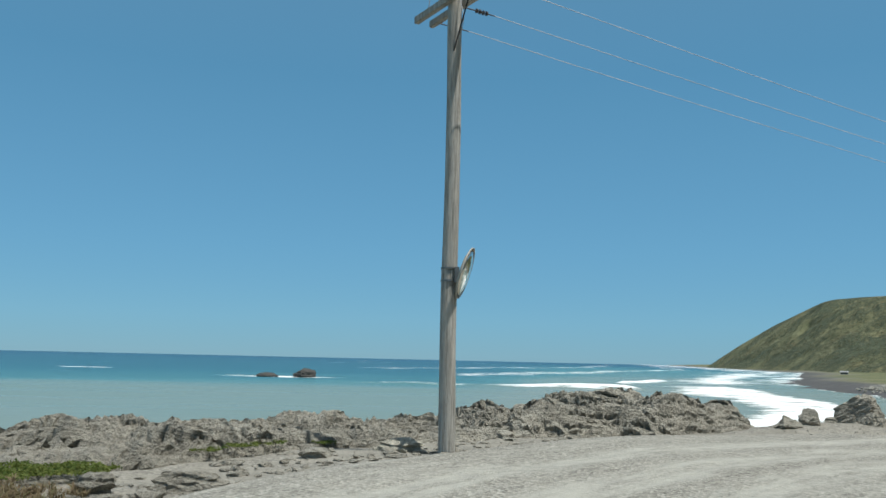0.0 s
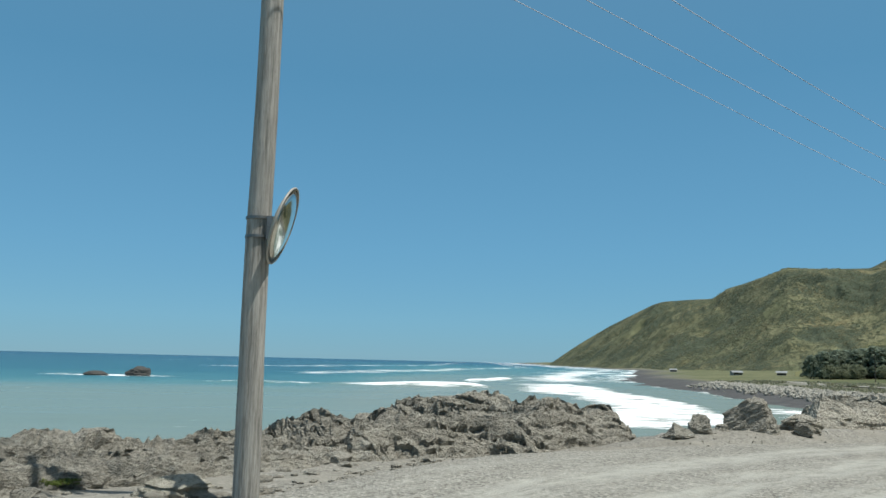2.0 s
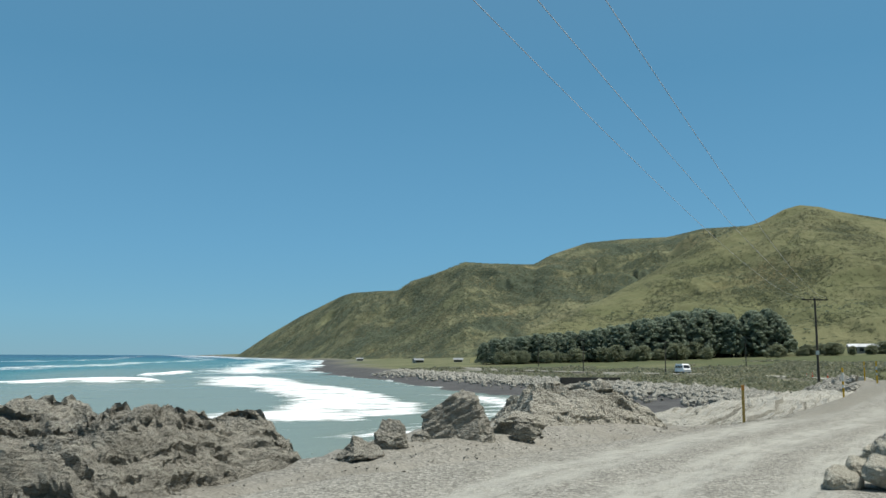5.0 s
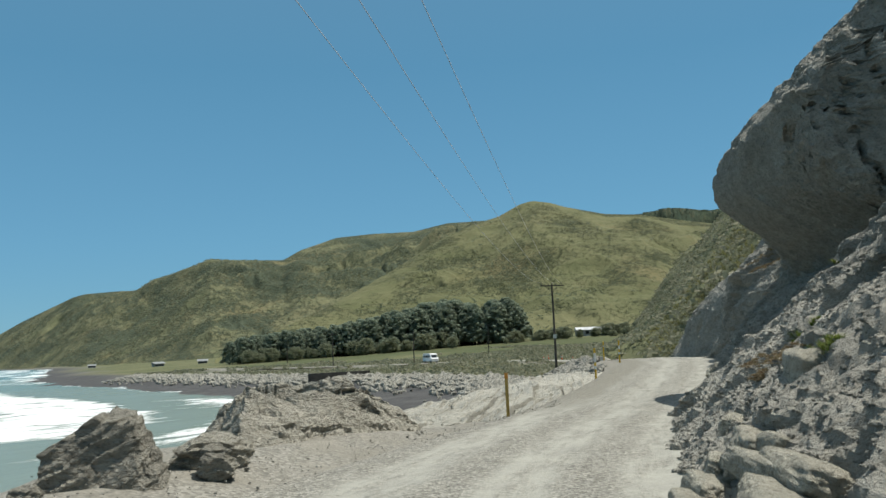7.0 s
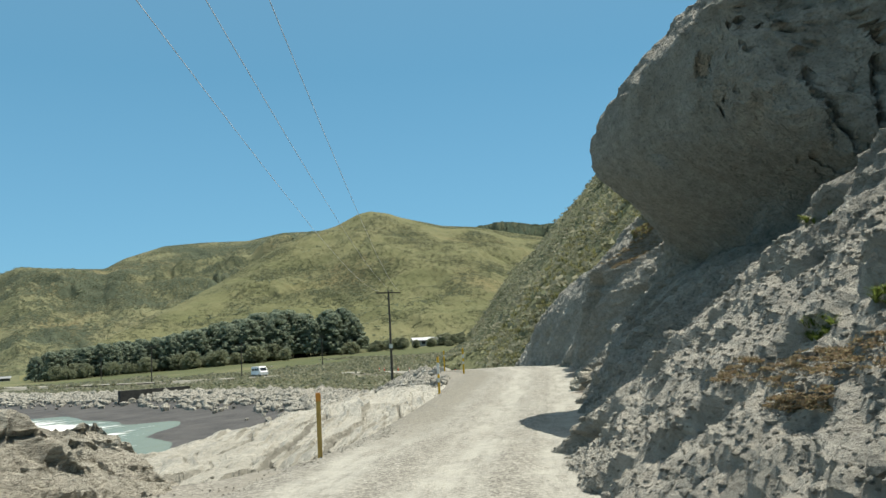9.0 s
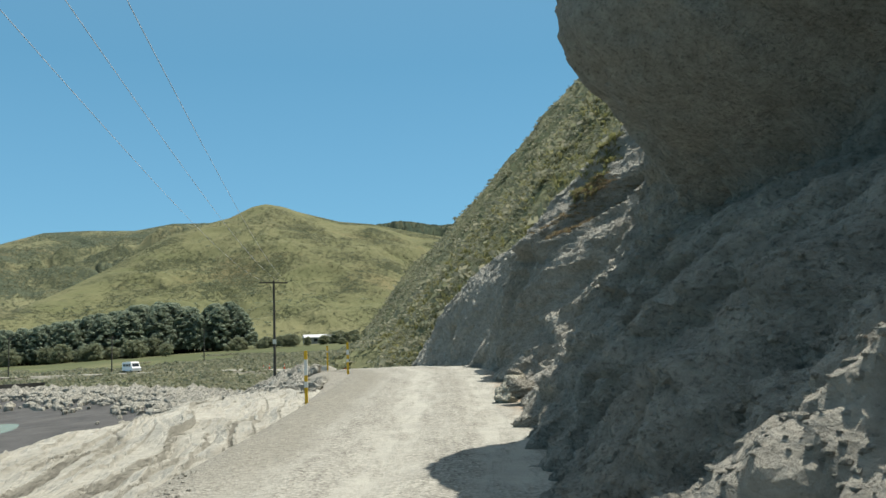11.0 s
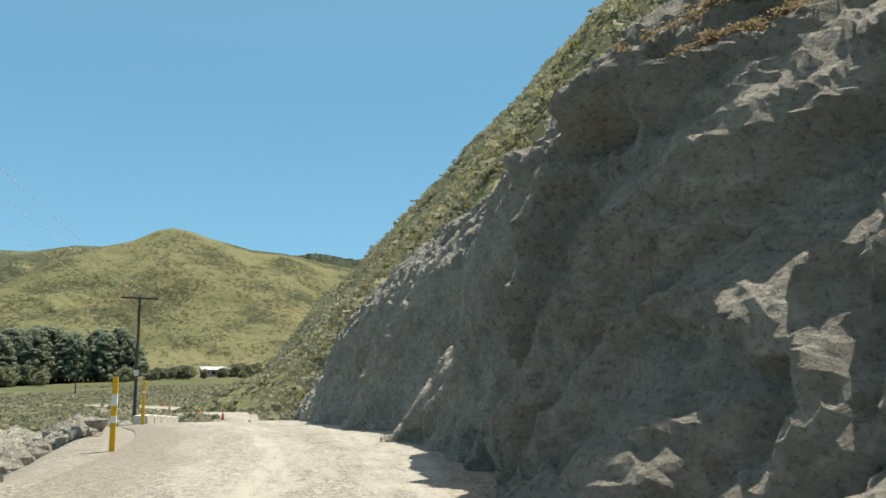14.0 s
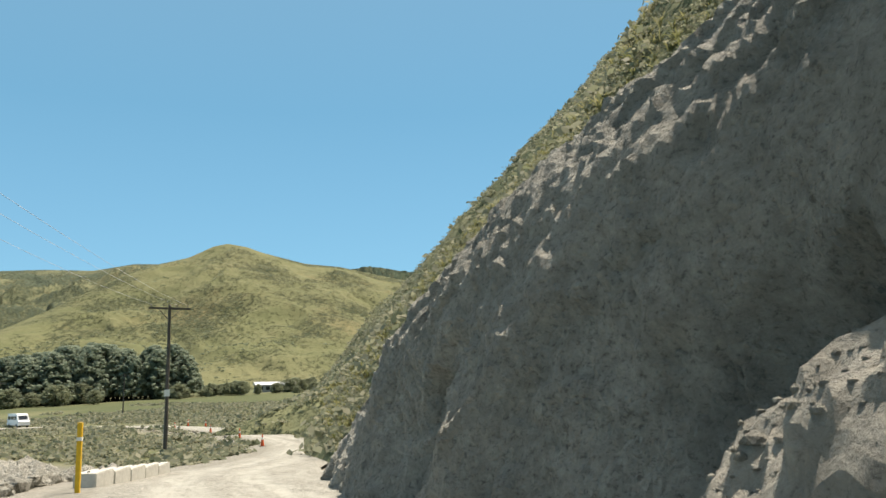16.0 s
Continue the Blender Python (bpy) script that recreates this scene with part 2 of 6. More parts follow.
def sea_material():
    k = Mat("sea water", 0.22, 0, 0.05)
    sep = k.n("SeparateXYZ", Vector=k.co).outputs
    far = k.attr("depth")
    silt = k.noise(0.012, 5, 0.6, (0.5, 1.6, 1))
    f = k.math("ADD", far, k.math("MULTIPLY", k.math("SUBTRACT", silt, 0.5), 0.30))
    col = k.ramp(f, (0.0, (0.175, 0.215, 0.18)), (0.22, (0.14, 0.205, 0.182)), (0.33, (0.06, 0.165, 0.168)), (0.5, (0.024, 0.105, 0.128)), (0.85, (0.012, 0.055, 0.092)))
    chop = k.noise(0.12, 5, 0.6, (0.35, 1.3, 1))
    fine = k.noise(0.9, 5, 0.65, (0.5, 1.3, 1))
    fo = k.attr("foam")
    lace = k.noise(0.22, 7, 0.72, (0.45, 1.2, 1), 0.6)
    mask = k.math("ADD", fo, k.math("MULTIPLY", k.math("SUBTRACT", lace, 0.5), 1.9))
    streak = k.noise(0.9, 6, 0.7, (0.3, 1.4, 1), 0.3)
    mask = k.math("ADD", mask, k.math("MULTIPLY", k.math("SUBTRACT", streak, 0.5), 1.1))
    mask = k.ramp(mask, (0.44, (0, 0, 0)), (0.66, (1, 1, 1)))
    cap = k.math("MULTIPLY", k.ramp(k.noise(0.02, 6, 0.7, (0.25, 2.4, 1)), (0.665, (0, 0, 0)), (0.70, (1, 1, 1))), k.ramp(far, (0.25, (0, 0, 0)), (0.45, (0.8, 0.8, 0.8))))
    mask = k.math("MAXIMUM", mask, cap)
    k.color(k.mix(mask, col, (0.82, 0.84, 0.84)))
    k.t.links.new(k.math("ADD", 0.25, k.math("MULTIPLY", mask, 0.6)), k.b.inputs["Roughness"])
    h = k.math("ADD", k.math("MULTIPLY", chop, 1.0), k.math("MULTIPLY", fine, 0.25))
    h = k.math("ADD", h, k.math("MULTIPLY", mask, k.math("MULTIPLY", lace, 0.8)))
    k.bump(h, 0.55, 0.5)
    return k.m


def hill_material(name, grass1, grass2, bush, gully, spots=0.03, amount=0.55):
    k = Mat(name, 0.95, 0, 0.1)
    a, b = k.noise(0.006, 6, 0.65), k.noise(0.05, 6, 0.7)
    f = k.math("ADD", k.math("MULTIPLY", a, 0.5), k.math("MULTIPLY", b, 0.5))
    col = k.ramp(f, (0.38, grass1), (0.62, grass2))
    brown = k.ramp(k.noise(0.012, 5, 0.7), (0.55, (0, 0, 0)), (0.72, (0.6, 0.6, 0.6)))
    col = k.mix(brown, col, (0.20, 0.155, 0.075))
    dots = k.noise(spots * 4, 7, 0.85)
    zone = k.noise(spots * 0.22, 4, 0.6)
    zone = k.math("ADD", zone, k.math("MULTIPLY", k.attr("gully"), 0.05))
    m = k.math("ADD", dots, k.math("MULTIPLY", k.math("SUBTRACT", zone, amount), 0.55))
    m = k.ramp(m, (0.52, (0, 0, 0)), (0.58, (1, 1, 1)))
    shade = k.ramp(dots, (0.4, bush), (0.75, gully))
    col = k.mix(m, col, shade)
    h = k.math("ADD", k.math("MULTIPLY", m, 0.7), k.math("MULTIPLY", b, 0.6))
    k.color(col).bump(h, 0.7, 4.0)
    return k.m


def leaf_material(name, *cols):
    k = Mat(name, 0.7, 0, 0.25)
    g = k.t.nodes.new("ShaderNodeNewGeometry")
    rnd = k.math("ADD", k.math("MULTIPLY", g.outputs["Random Per Island"], 0.6), k.math("MULTIPLY", k.noise(0.25, 4, 0.6), 0.5))
    col = k.ramp(rnd, *[(0.1 + 0.8 * i / max(1, len(cols) - 1), c) for i, c in enumerate(cols)])
    k.color(col)
    thin = k.n("BsdfTranslucent", Color=col)
    both = k.n("MixShader", i0=0.5, i1=k.b.outputs[0], i2=thin.outputs[0])
    k.t.links.new(both.outputs[0], k.t.nodes["Material Output"].inputs["Surface"])
    return k.m


M_ROAD = road_material()
M_GROUND = ground_material()
M_SEA = sea_material()
M_HILL = hill_material("grass hill", (0.114, 0.121, 0.058), (0.163, 0.157, 0.082), (0.056, 0.066, 0.038), (0.083, 0.094, 0.05), 0.085, 0.52)
# Distance haze put into these two hill colours: slightly duller and bluer.
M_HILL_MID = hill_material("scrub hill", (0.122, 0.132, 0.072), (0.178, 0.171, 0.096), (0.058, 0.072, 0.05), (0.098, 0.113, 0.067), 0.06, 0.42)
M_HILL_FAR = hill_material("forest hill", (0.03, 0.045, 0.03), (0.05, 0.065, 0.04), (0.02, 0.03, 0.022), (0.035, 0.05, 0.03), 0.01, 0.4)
M_SLOPE = hill_material("scrub slope", (0.15, 0.158, 0.085), (0.235, 0.228, 0.135), (0.078, 0.094, 0.052), (0.12, 0.138, 0.075), 0.25, 0.45)
M_SCRUB = leaf_material("scrub leaves", (0.10, 0.12, 0.078), (0.165, 0.185, 0.115), (0.24, 0.25, 0.165), (0.33, 0.32, 0.23), (0.21, 0.22, 0.15))
M_FLAX = leaf_material("flax leaves", (0.10, 0.115, 0.045), (0.18, 0.185, 0.075), (0.27, 0.25, 0.12))
M_DRY = leaf_material("dry plants", (0.19, 0.135, 0.085), (0.25, 0.19, 0.115), (0.20, 0.19, 0.09))
M_GREEN = leaf_material("green plants", (0.06, 0.10, 0.02), (0.13, 0.17, 0.04), (0.20, 0.22, 0.06))
M_PINE = leaf_material("pine needles", (0.22, 0.265, 0.195), (0.235, 0.28, 0.205), (0.25, 0.295, 0.21))
M_TREE = leaf_material("tree leaves", (0.19, 0.215, 0.14), (0.225, 0.25, 0.16), (0.265, 0.285, 0.185))
M_BARK = simple("bark", (0.06, 0.05, 0.04), (0.13, 0.11, 0.09), 3)
M_POLE = simple("weathered pole wood", (0.17, 0.162, 0.142), (0.50, 0.48, 0.43), 9, 0.85, 1.0, 0.03, (3, 3, 0.16), lo=0.36, hi=0.62)
M_POLE_DARK = simple("dark pole wood", (0.05, 0.045, 0.04), (0.11, 0.10, 0.085), 5, 0.85, 0.4, 0.01, (3, 3, 0.3))
M_STEEL = simple("galvanised steel", (0.16, 0.155, 0.145), (0.28, 0.275, 0.26), 9, 0.45, 0.1, 0.002, metal=0.9)
M_RIM = simple("mirror rim", (0.32, 0.30, 0.26), (0.42, 0.40, 0.35), 9, 0.5, 0.05, 0.002)
M_DISH = simple("mirror back", (0.30, 0.26, 0.19), (0.42, 0.38, 0.30), 4, 0.6, 0.1, 0.003)
M_MIRROR = Mat("mirror glass", 0.1, 1.0).color((0.66, 0.64, 0.57)).m
M_CERAMIC = simple("insulator", (0.06, 0.05, 0.045), (0.12, 0.10, 0.09), 9, 0.35, 0)
M_WIRE = simple("aluminium wire", (0.30, 0.32, 0.34), (0.40, 0.42, 0.44), 9, 0.5, 0)
M_CABLE = Mat("black cable", 0.6).color((0.02, 0.02, 0.02)).m
M_YELLOW = simple("yellow paint", (0.55, 0.33, 0.015), (0.68, 0.43, 0.03), 9, 0.55, 0.15, 0.003)
M_WHITEBAND = simple("white band", (0.60, 0.60, 0.56), (0.78, 0.78, 0.74), 9, 0.5, 0.1, 0.002)
M_OLDYELLOW = simple("faded yellow post", (0.30, 0.20, 0.06), (0.47, 0.33, 0.09), 7, 0.7, 0.3, 0.004, (3, 3, 0.6))
M_ORANGE = simple("orange cap", (0.50, 0.20, 0.03), (0.6, 0.27, 0.05), 7, 0.6, 0.1, 0.002)
M_CONCRETE = simple("concrete", (0.38, 0.37, 0.33), (0.53, 0.52, 0.47), 4, 0.9, 0.3, 0.006)
M_DARKWALL = simple("dark wall", (0.035, 0.035, 0.033), (0.085, 0.082, 0.075), 1.0, 0.9, 0.3, 0.02)
M_CONE = simple("cone orange", (0.55, 0.08, 0.025), (0.65, 0.12, 0.04), 9, 0.6, 0)
M_VAN = Mat("van white", 0.35, 0, 0.5).color((0.75, 0.76, 0.77)).m
M_GLASS = Mat("dark glass", 0.08, 0, 0.6).color((0.02, 0.025, 0.03)).m
M_RUBBER = Mat("rubber", 0.8).color((0.02, 0.02, 0.02)).m
M_HOUSE = simple("house wall", (0.25, 0.26, 0.25), (0.36, 0.37, 0.36), 0.5, 0.8, 0)
M_ROOF = simple("house roof", (0.45, 0.46, 0.46), (0.70, 0.71, 0.72), 0.4, 0.5, 0)
M_ROOF_GREY = simple("grey roof", (0.20, 0.21, 0.21), (0.30, 0.31, 0.31), 0.4, 0.6, 0)

# ---------------------------------------------------------------- mesh helpers


def obj(name, bm, material, parent=None, label="", smooth=False):
    me = bpy.data.meshes.new(name)
    if smooth:
        for f in bm.faces:
            f.smooth = True
    bm.to_mesh(me)
    bm.free()
    me.materials.append(material)
    ob = new(name, me)
    if parent is not None:
        ob.parent = parent
    if label:
        ob["label"] = label
    return ob


def part(name, bm, material, parent, label="", smooth=False):
    return obj(name, bm, material, parent, label, smooth)


def arrays(name, verts, faces, material, parent=None, smooth=True):
    """A mesh from numpy arrays of vertices and quads or triangles."""
    verts, faces = np.asarray(verts, np.float32), np.asarray(faces, np.int32)
    me = bpy.data.meshes.new(name)
    n, k = faces.shape
    me.vertices.add(len(verts))
    me.vertices.foreach_set("co", verts.ravel())
    me.loops.add(n * k)
    me.loops.foreach_set("vertex_index", faces.ravel())
    me.polygons.add(n)
    me.polygons.foreach_set("loop_start", np.arange(n, dtype=np.int32) * k)
    me.polygons.foreach_set("loop_total", np.full(n, k, np.int32))
    me.update(calc_edges=True)
    me.polygons.foreach_set("use_smooth", np.full(n, smooth))
    me.materials.append(material)
    ob = new(name, me)
    ob.parent = parent
    return ob


def attribute(ob, name, values):
    a = ob.data.attributes.new(name, "FLOAT", "POINT")
    a.data.foreach_set("value", np.asarray(values, np.float32).ravel())


def grid_faces(rows, cols):
    i = (np.arange(rows - 1)[:, None] * cols + np.arange(cols - 1)[None, :]).ravel()
    return np.stack([i, i + 1, i + cols + 1, i + cols], 1)


def empty(name, x, y, z, rz=0.0):
    ob = new(name)
    ob.matrix_basis = pose(x, y, z, 0, 0, rz)
    ob.empty_display_size = 0.2
    return ob


def box(bm, x0, x1, y0, y1, z0, z1, bevel=0.0, m=None):
    made = bmesh.ops.create_cube(bm, size=1)["verts"]
    for v in made:
        v.co = Vector(((x0 + x1) / 2 + v.co.x * (x1 - x0), (y0 + y1) / 2 + v.co.y * (y1 - y0), (z0 + z1) / 2 + v.co.z * (z1 - z0)))
    if bevel:
        edges = {e for v in made for e in v.link_edges}
        made = list({v for f in bmesh.ops.bevel(bm, geom=list(edges), offset=bevel, segments=2, affect="EDGES")["faces"] for v in f.verts} | {v for v in made if v.is_valid})
    if m is not None:
        bmesh.ops.transform(bm, matrix=m, verts=[v for v in made if v.is_valid])
    return bm


def tube(bm, a, b, ra, rb=None, seg=12, rings=1):
    """A closed tapered tube from a to b."""
    a, b, rb = Vector(a), Vector(b), ra if rb is None else rb
    q = (b - a).to_track_quat("Z", "Y")
    loops = []
    for i in range(rings + 1):
        k = i / rings
        c, r = a.lerp(b, k), ra + (rb - ra) * k
        loops.append([bm.verts.new(c + q @ Vector((r * math.cos(2 * math.pi * j / seg), r * math.sin(2 * math.pi * j / seg), 0))) for j in range(seg)])
    for lo, hi in zip(loops, loops[1:]):
        for j in range(seg):
            bm.faces.new((lo[j], lo[(j + 1) % seg], hi[(j + 1) % seg], hi[j]))
    bm.faces.new(loops[0][::-1])
    bm.faces.new(loops[-1])
    return bm


# value noise on numpy arrays
RNG = np.random.default_rng(7)
LATTICE = RNG.random((64, 64, 64)).astype(np.float32)


def vnoise(p):
    i = np.floor(p).astype(int)
    f = p - i
    f = f * f * f * (f * (f * 6 - 15) + 10)
    i, j = i % 64, (i + 1) % 64
    x0, y0, z0, x1, y1, z1 = i[..., 0], i[..., 1], i[..., 2], j[..., 0], j[..., 1], j[..., 2]
    fx, fy, fz = f[..., 0], f[..., 1], f[..., 2]
    L = LATTICE
    a = (L[x0, y0, z0] * (1 - fx) + L[x1, y0, z0] * fx) * (1 - fy) + (L[x0, y1, z0] * (1 - fx) + L[x1, y1, z0] * fx) * fy
    b = (L[x0, y0, z1] * (1 - fx) + L[x1, y0, z1] * fx) * (1 - fy) + (L[x0, y1, z1] * (1 - fx) + L[x1, y1, z1] * fx) * fy
    return (a * (1 - fz) + b * fz) * 2 - 1


def fbm(p, octaves=5, gain=0.5, ridged=False):
    total, amp, q = 0.0, 1.0, np.array(p, float)
    for o in range(octaves):
        v = vnoise(q + 17.3 * o)
        total = total + amp * ((1 - np.abs(v)) * 2 - 1 if ridged else v)
        q, amp = q * 2.03, amp * gain
    return total


def cells(x, y, seed=0.0):
    """Jittered cells over a plane: a random number for each cell, and how far a point lies from its cell's edge."""
    ix, iy = np.floor(x), np.floor(y)
    best, second, who = np.full(np.shape(x), 9.0), np.full(np.shape(x), 9.0), np.zeros(np.shape(x))
    for ox in (-1, 0, 1):
        for oy in (-1, 0, 1):
            cx_, cy_ = ix + ox, iy + oy
            h = np.sin(cx_ * 127.1 + cy_ * 311.7 + seed * 74.7) * 43758.5453
            h1 = h - np.floor(h)
            h = np.sin(cx_ * 269.5 + cy_ * 183.3 + seed * 31.3) * 43758.5453
            h2 = h - np.floor(h)
            d = np.hypot(cx_ + h1 - x, cy_ + h2 - y)
            closer = d < best
            second = np.where(closer, best, np.minimum(second, d))
            who = np.where(closer, (h1 * 7.31 + h2 * 3.77) % 1.0, who)
            best = np.where(closer, d, best)
    return who, second - best


def p3(x, y, z, s=1.0):
    return np.stack([np.asarray(x, float) * s, np.asarray(y, float) * s, np.asarray(z, float) * s + np.zeros_like(np.asarray(x, float))], -1)


def smooth(a, b, x):
    k = np.clip((np.asarray(x, float) - a) / (b - a), 0, 1)
    return k * k * (3 - 2 * k)


def bell(x, c, w):
    return np.exp(-(((np.asarray(x, float) - c) / w) ** 2))


# ---------------------------------------------------------------- the road's line
LINE = np.array([
    (-0.6, -60), (-0.5, -14), (-0.4, -6), (-0.23, 0.05), (0.36, 4.74), (1.12, 7.04), (2.27, 9.29), (5.03, 12.69), (9.25, 15.68), (12.18, 17.43),
    (21.5, 21.77), (31.12, 25.39), (41.46, 29.44), (46.34, 31.45), (52, 34.4), (57, 38), (62, 42.2), (69, 46.6), (80, 52), (94, 58), (106, 65),
    (118, 76), (130, 88.5), (141, 105), (146, 122), (140, 142), (136, 175), (150, 230), (186, 292)])
step = np.hypot(*np.diff(LINE, axis=0).T)
LINE_S = np.r_[0, np.cumsum(step)] - step[0]
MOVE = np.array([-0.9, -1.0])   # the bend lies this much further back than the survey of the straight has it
BEND = LINE.copy()
LINE[:7] += MOVE


def smooth_line(line, label, spacing=0.5):
    out = []
    ext = np.vstack([2 * line[0] - line[1], line, 2 * line[-1] - line[-2]])
    for i in range(len(line) - 1):
        p0, p1, p2, p3_ = ext[i:i + 4]
        n = max(2, int(np.hypot(*(p2 - p1)) / spacing))
        for k in np.arange(n) / n:
            q = 0.5 * (2 * p1 + (p2 - p0) * k + (2 * p0 - 5 * p1 + 4 * p2 - p3_) * k * k + (3 * p1 - p0 - 3 * p2 + p3_) * k ** 3)
            out.append((*q, label[i] + (label[i + 1] - label[i]) * k))
    return np.array(out)


ROAD = smooth_line(LINE, LINE_S)
TAN = np.gradient(ROAD[:, :2], axis=0)
TAN /= np.linalg.norm(TAN, axis=1)[:, None]


def road_point(s, u):
    """World x, y at s along the road and u to its right."""
    x, y = np.interp(s, ROAD[:, 2], ROAD[:, 0]), np.interp(s, ROAD[:, 2], ROAD[:, 1])
    tx, ty = np.interp(s, ROAD[:, 2], TAN[:, 0]), np.interp(s, ROAD[:, 2], TAN[:, 1])
    return x + ty * u, y - tx * u


BEND_ROAD = smooth_line(BEND, LINE_S)
BEND_TAN = np.gradient(BEND_ROAD[:, :2], axis=0)
BEND_TAN /= np.linalg.norm(BEND_TAN, axis=1)[:, None]


def bend_point(s, u):
    """World x, y at s along the bend and u to its right."""
    x, y = np.interp(s, BEND_ROAD[:, 2], BEND_ROAD[:, 0]), np.interp(s, BEND_ROAD[:, 2], BEND_ROAD[:, 1])
    tx, ty = np.interp(s, BEND_ROAD[:, 2], BEND_TAN[:, 0]), np.interp(s, BEND_ROAD[:, 2], BEND_TAN[:, 1])
    return x + ty * u + MOVE[0], y - tx * u + MOVE[1]


def road_su(x, y):
    """s and u of many points."""
    x, y = np.ravel(x), np.ravel(y)
    s, u = np.empty(len(x)), np.empty(len(x))
    for i in range(0, len(x), 4000):
        dx, dy = x[i:i + 4000, None] - ROAD[None, :, 0], y[i:i + 4000, None] - ROAD[None, :, 1]
        n = np.argmin(dx * dx + dy * dy, 1)
        r = np.arange(len(n))
        du = TAN[n, 1] * dx[r, n] - TAN[n, 0] * dy[r, n]
        along = TAN[n, 0] * dx[r, n] + TAN[n, 1] * dy[r, n]
        far = np.hypot(dx[r, n], dy[r, n])
        s[i:i + 4000], u[i:i + 4000] = ROAD[n, 2] + along * (far < 30), np.sign(du) * far
    return s, u


def road_z(s):
    return np.interp(s, [14, 24, 28, 33, 37, 47, 54, 60, 66, 70, 74, 80, 86, 92, 100, 112, 125, 145, 400],
                     [.15, .12, .03, -.08, -.13, -.33, -.42, -.33, -.15, -.02, .12, .15, .08, -.08, -.5, -1.3, -1.8, -2.0, -2.2])


SEA_Z = -4.9
COAST = np.array([(-9, -900), (-7, -20), (-4, 12), (8, 25), (30, 33), (58, 47), (76, 58), (92, 76), (101, 100), (106, 126), (112, 160), (128, 230), (165, 330), (255, 520), (430, 900), (720, 2080), (1500, 5200)], float)


def coast_distance(x, y):
    """Signed distance to the edge of the land, positive inland."""
    x, y = np.ravel(x), np.ravel(y)
    best, sign = np.full(len(x), 1e9), np.ones(len(x))
    for a, b in zip(COAST[:-1], COAST[1:]):
        d = b - a
        k = np.clip(((x - a[0]) * d[0] + (y - a[1]) * d[1]) / (d @ d), 0, 1)
        ex, ey = x - a[0] - k * d[0], y - a[1] - k * d[1]
        dist = np.hypot(ex, ey)
        side = np.sign(d[1] * (x - a[0]) - d[0] * (y - a[1]))
        new_best = dist < best - 1e-9
        best, sign = np.where(new_best, dist, best), np.where(new_best, side, sign)
    return best * sign


def ground_height(x, y):
    """Heights of the ground and, for its colours, how far each point is sand, plain and field."""
    shape = np.shape(x)
    x, y = np.ravel(x).astype(float), np.ravel(y).astype(float)
    d = coast_distance(x, y)
    rough = fbm(p3(x, y, 0, 0.08), 4)
    low = np.where(d > 0, -2.9 + 0.25 * rough * smooth(4, 20, d), np.where(d > -9, -2.9 + d * 0.172, -4.45 + (d + 9) * 0.045))
    low = np.maximum(low, -9)
    low = low + np.interp(d, [12, 60, 200, 400, 900], [0, 1.3, 7.0, 12, 21])
    s, u = road_su(x, y)
    near = np.abs(u) < 60
    zr = road_z(s)
    edge = np.interp(s, [0, 28, 33, 37.5, 40, 44, 50, 58, 66, 80, 100, 130], [-11, -9, -6.4, -6.4, -7.4, -8.0, -3.7, -3.4, -3.6, -4.6, -4.5, -4.5])
    fall = np.clip(edge - u, 0, None)
    steep = np.interp(s, [0, 40, 50, 62, 68, 100], [1.2, 1.2, 1.3, 1.3, 0.5, 0.45])
    shelf = zr - 0.05 - fall * steep - 0.035 * np.clip(-u - 3.6, 0, 8) + 0.05 * fbm(p3(x, y, 0, 0.9), 4) * smooth(3.0, 5, -u)
    shelf = shelf + 0.32 * smooth(3.4, 5.6, -u) * smooth(34, 37.5, s) * (1 - smooth(45.5, 48.5, s))
    shelf = np.where(u > 1.6, zr - 0.06 - 0.12 * np.clip(u - 1.6, 0, 5), shelf)
    shelf = np.where(near & (s > -55) & (s < 330), shelf, -50)
    z = np.maximum(low, shelf)
    plain = smooth(0, 3, d) * smooth(0.05, 0.35, low - shelf + 0.2)
    sand = smooth(-2.6, -3.3, z)
    az = np.degrees(np.arctan2(x - 10, y - 15))
    r = np.hypot(x - 10, y - 15)
    field = smooth(185, 205, r) * (1 - smooth(300, 340, r)) * smooth(30, 33, az) * (1 - smooth(60, 63, az)) * smooth(0.1, 0.25, fbm(p3(x, y, 3, 0.012), 3) + 0.3)
    return z.reshape(shape), plain.reshape(shape), sand.reshape(shape), field.reshape(shape)


def spread(lo, fine_lo, fine_hi, hi, fine, grow=1.12):
    mid = np.arange(fine_lo, fine_hi + fine / 2, fine)
    out, d, v = [], fine, fine_hi
    while v < hi:
        d *= grow
        v += d
        out.append(min(v, hi))
    left, d, v = [], fine, fine_lo
    while v > lo:
        d *= grow
        v -= d
        left.append(max(v, lo))
    return np.r_[left[::-1], mid, out]


gx, gy = spread(-4500, -14, 76, 4500, 0.4), spread(-4500, -6, 62, 4800, 0.4)
GX, GY = np.meshgrid(gx, gy)
GZ, g_plain, g_sand, g_field = ground_height(GX, GY)
ground = tagged(arrays("ground", p3(GX, GY, 0).reshape(-1, 3) + np.c_[0 * GZ.ravel(), 0 * GZ.ravel(), GZ.ravel()], grid_faces(*GX.shape), M_GROUND),
                "pebbly coastal ground running down to dark sand", "ground", kind="structure")
for key, values in (("plain", g_plain), ("sand", g_sand), ("field", g_field)):
    attribute(ground, key, values)


def ground_at(x, y):
    return float(ground_height(np.array([x]), np.array([y]))[0][0])


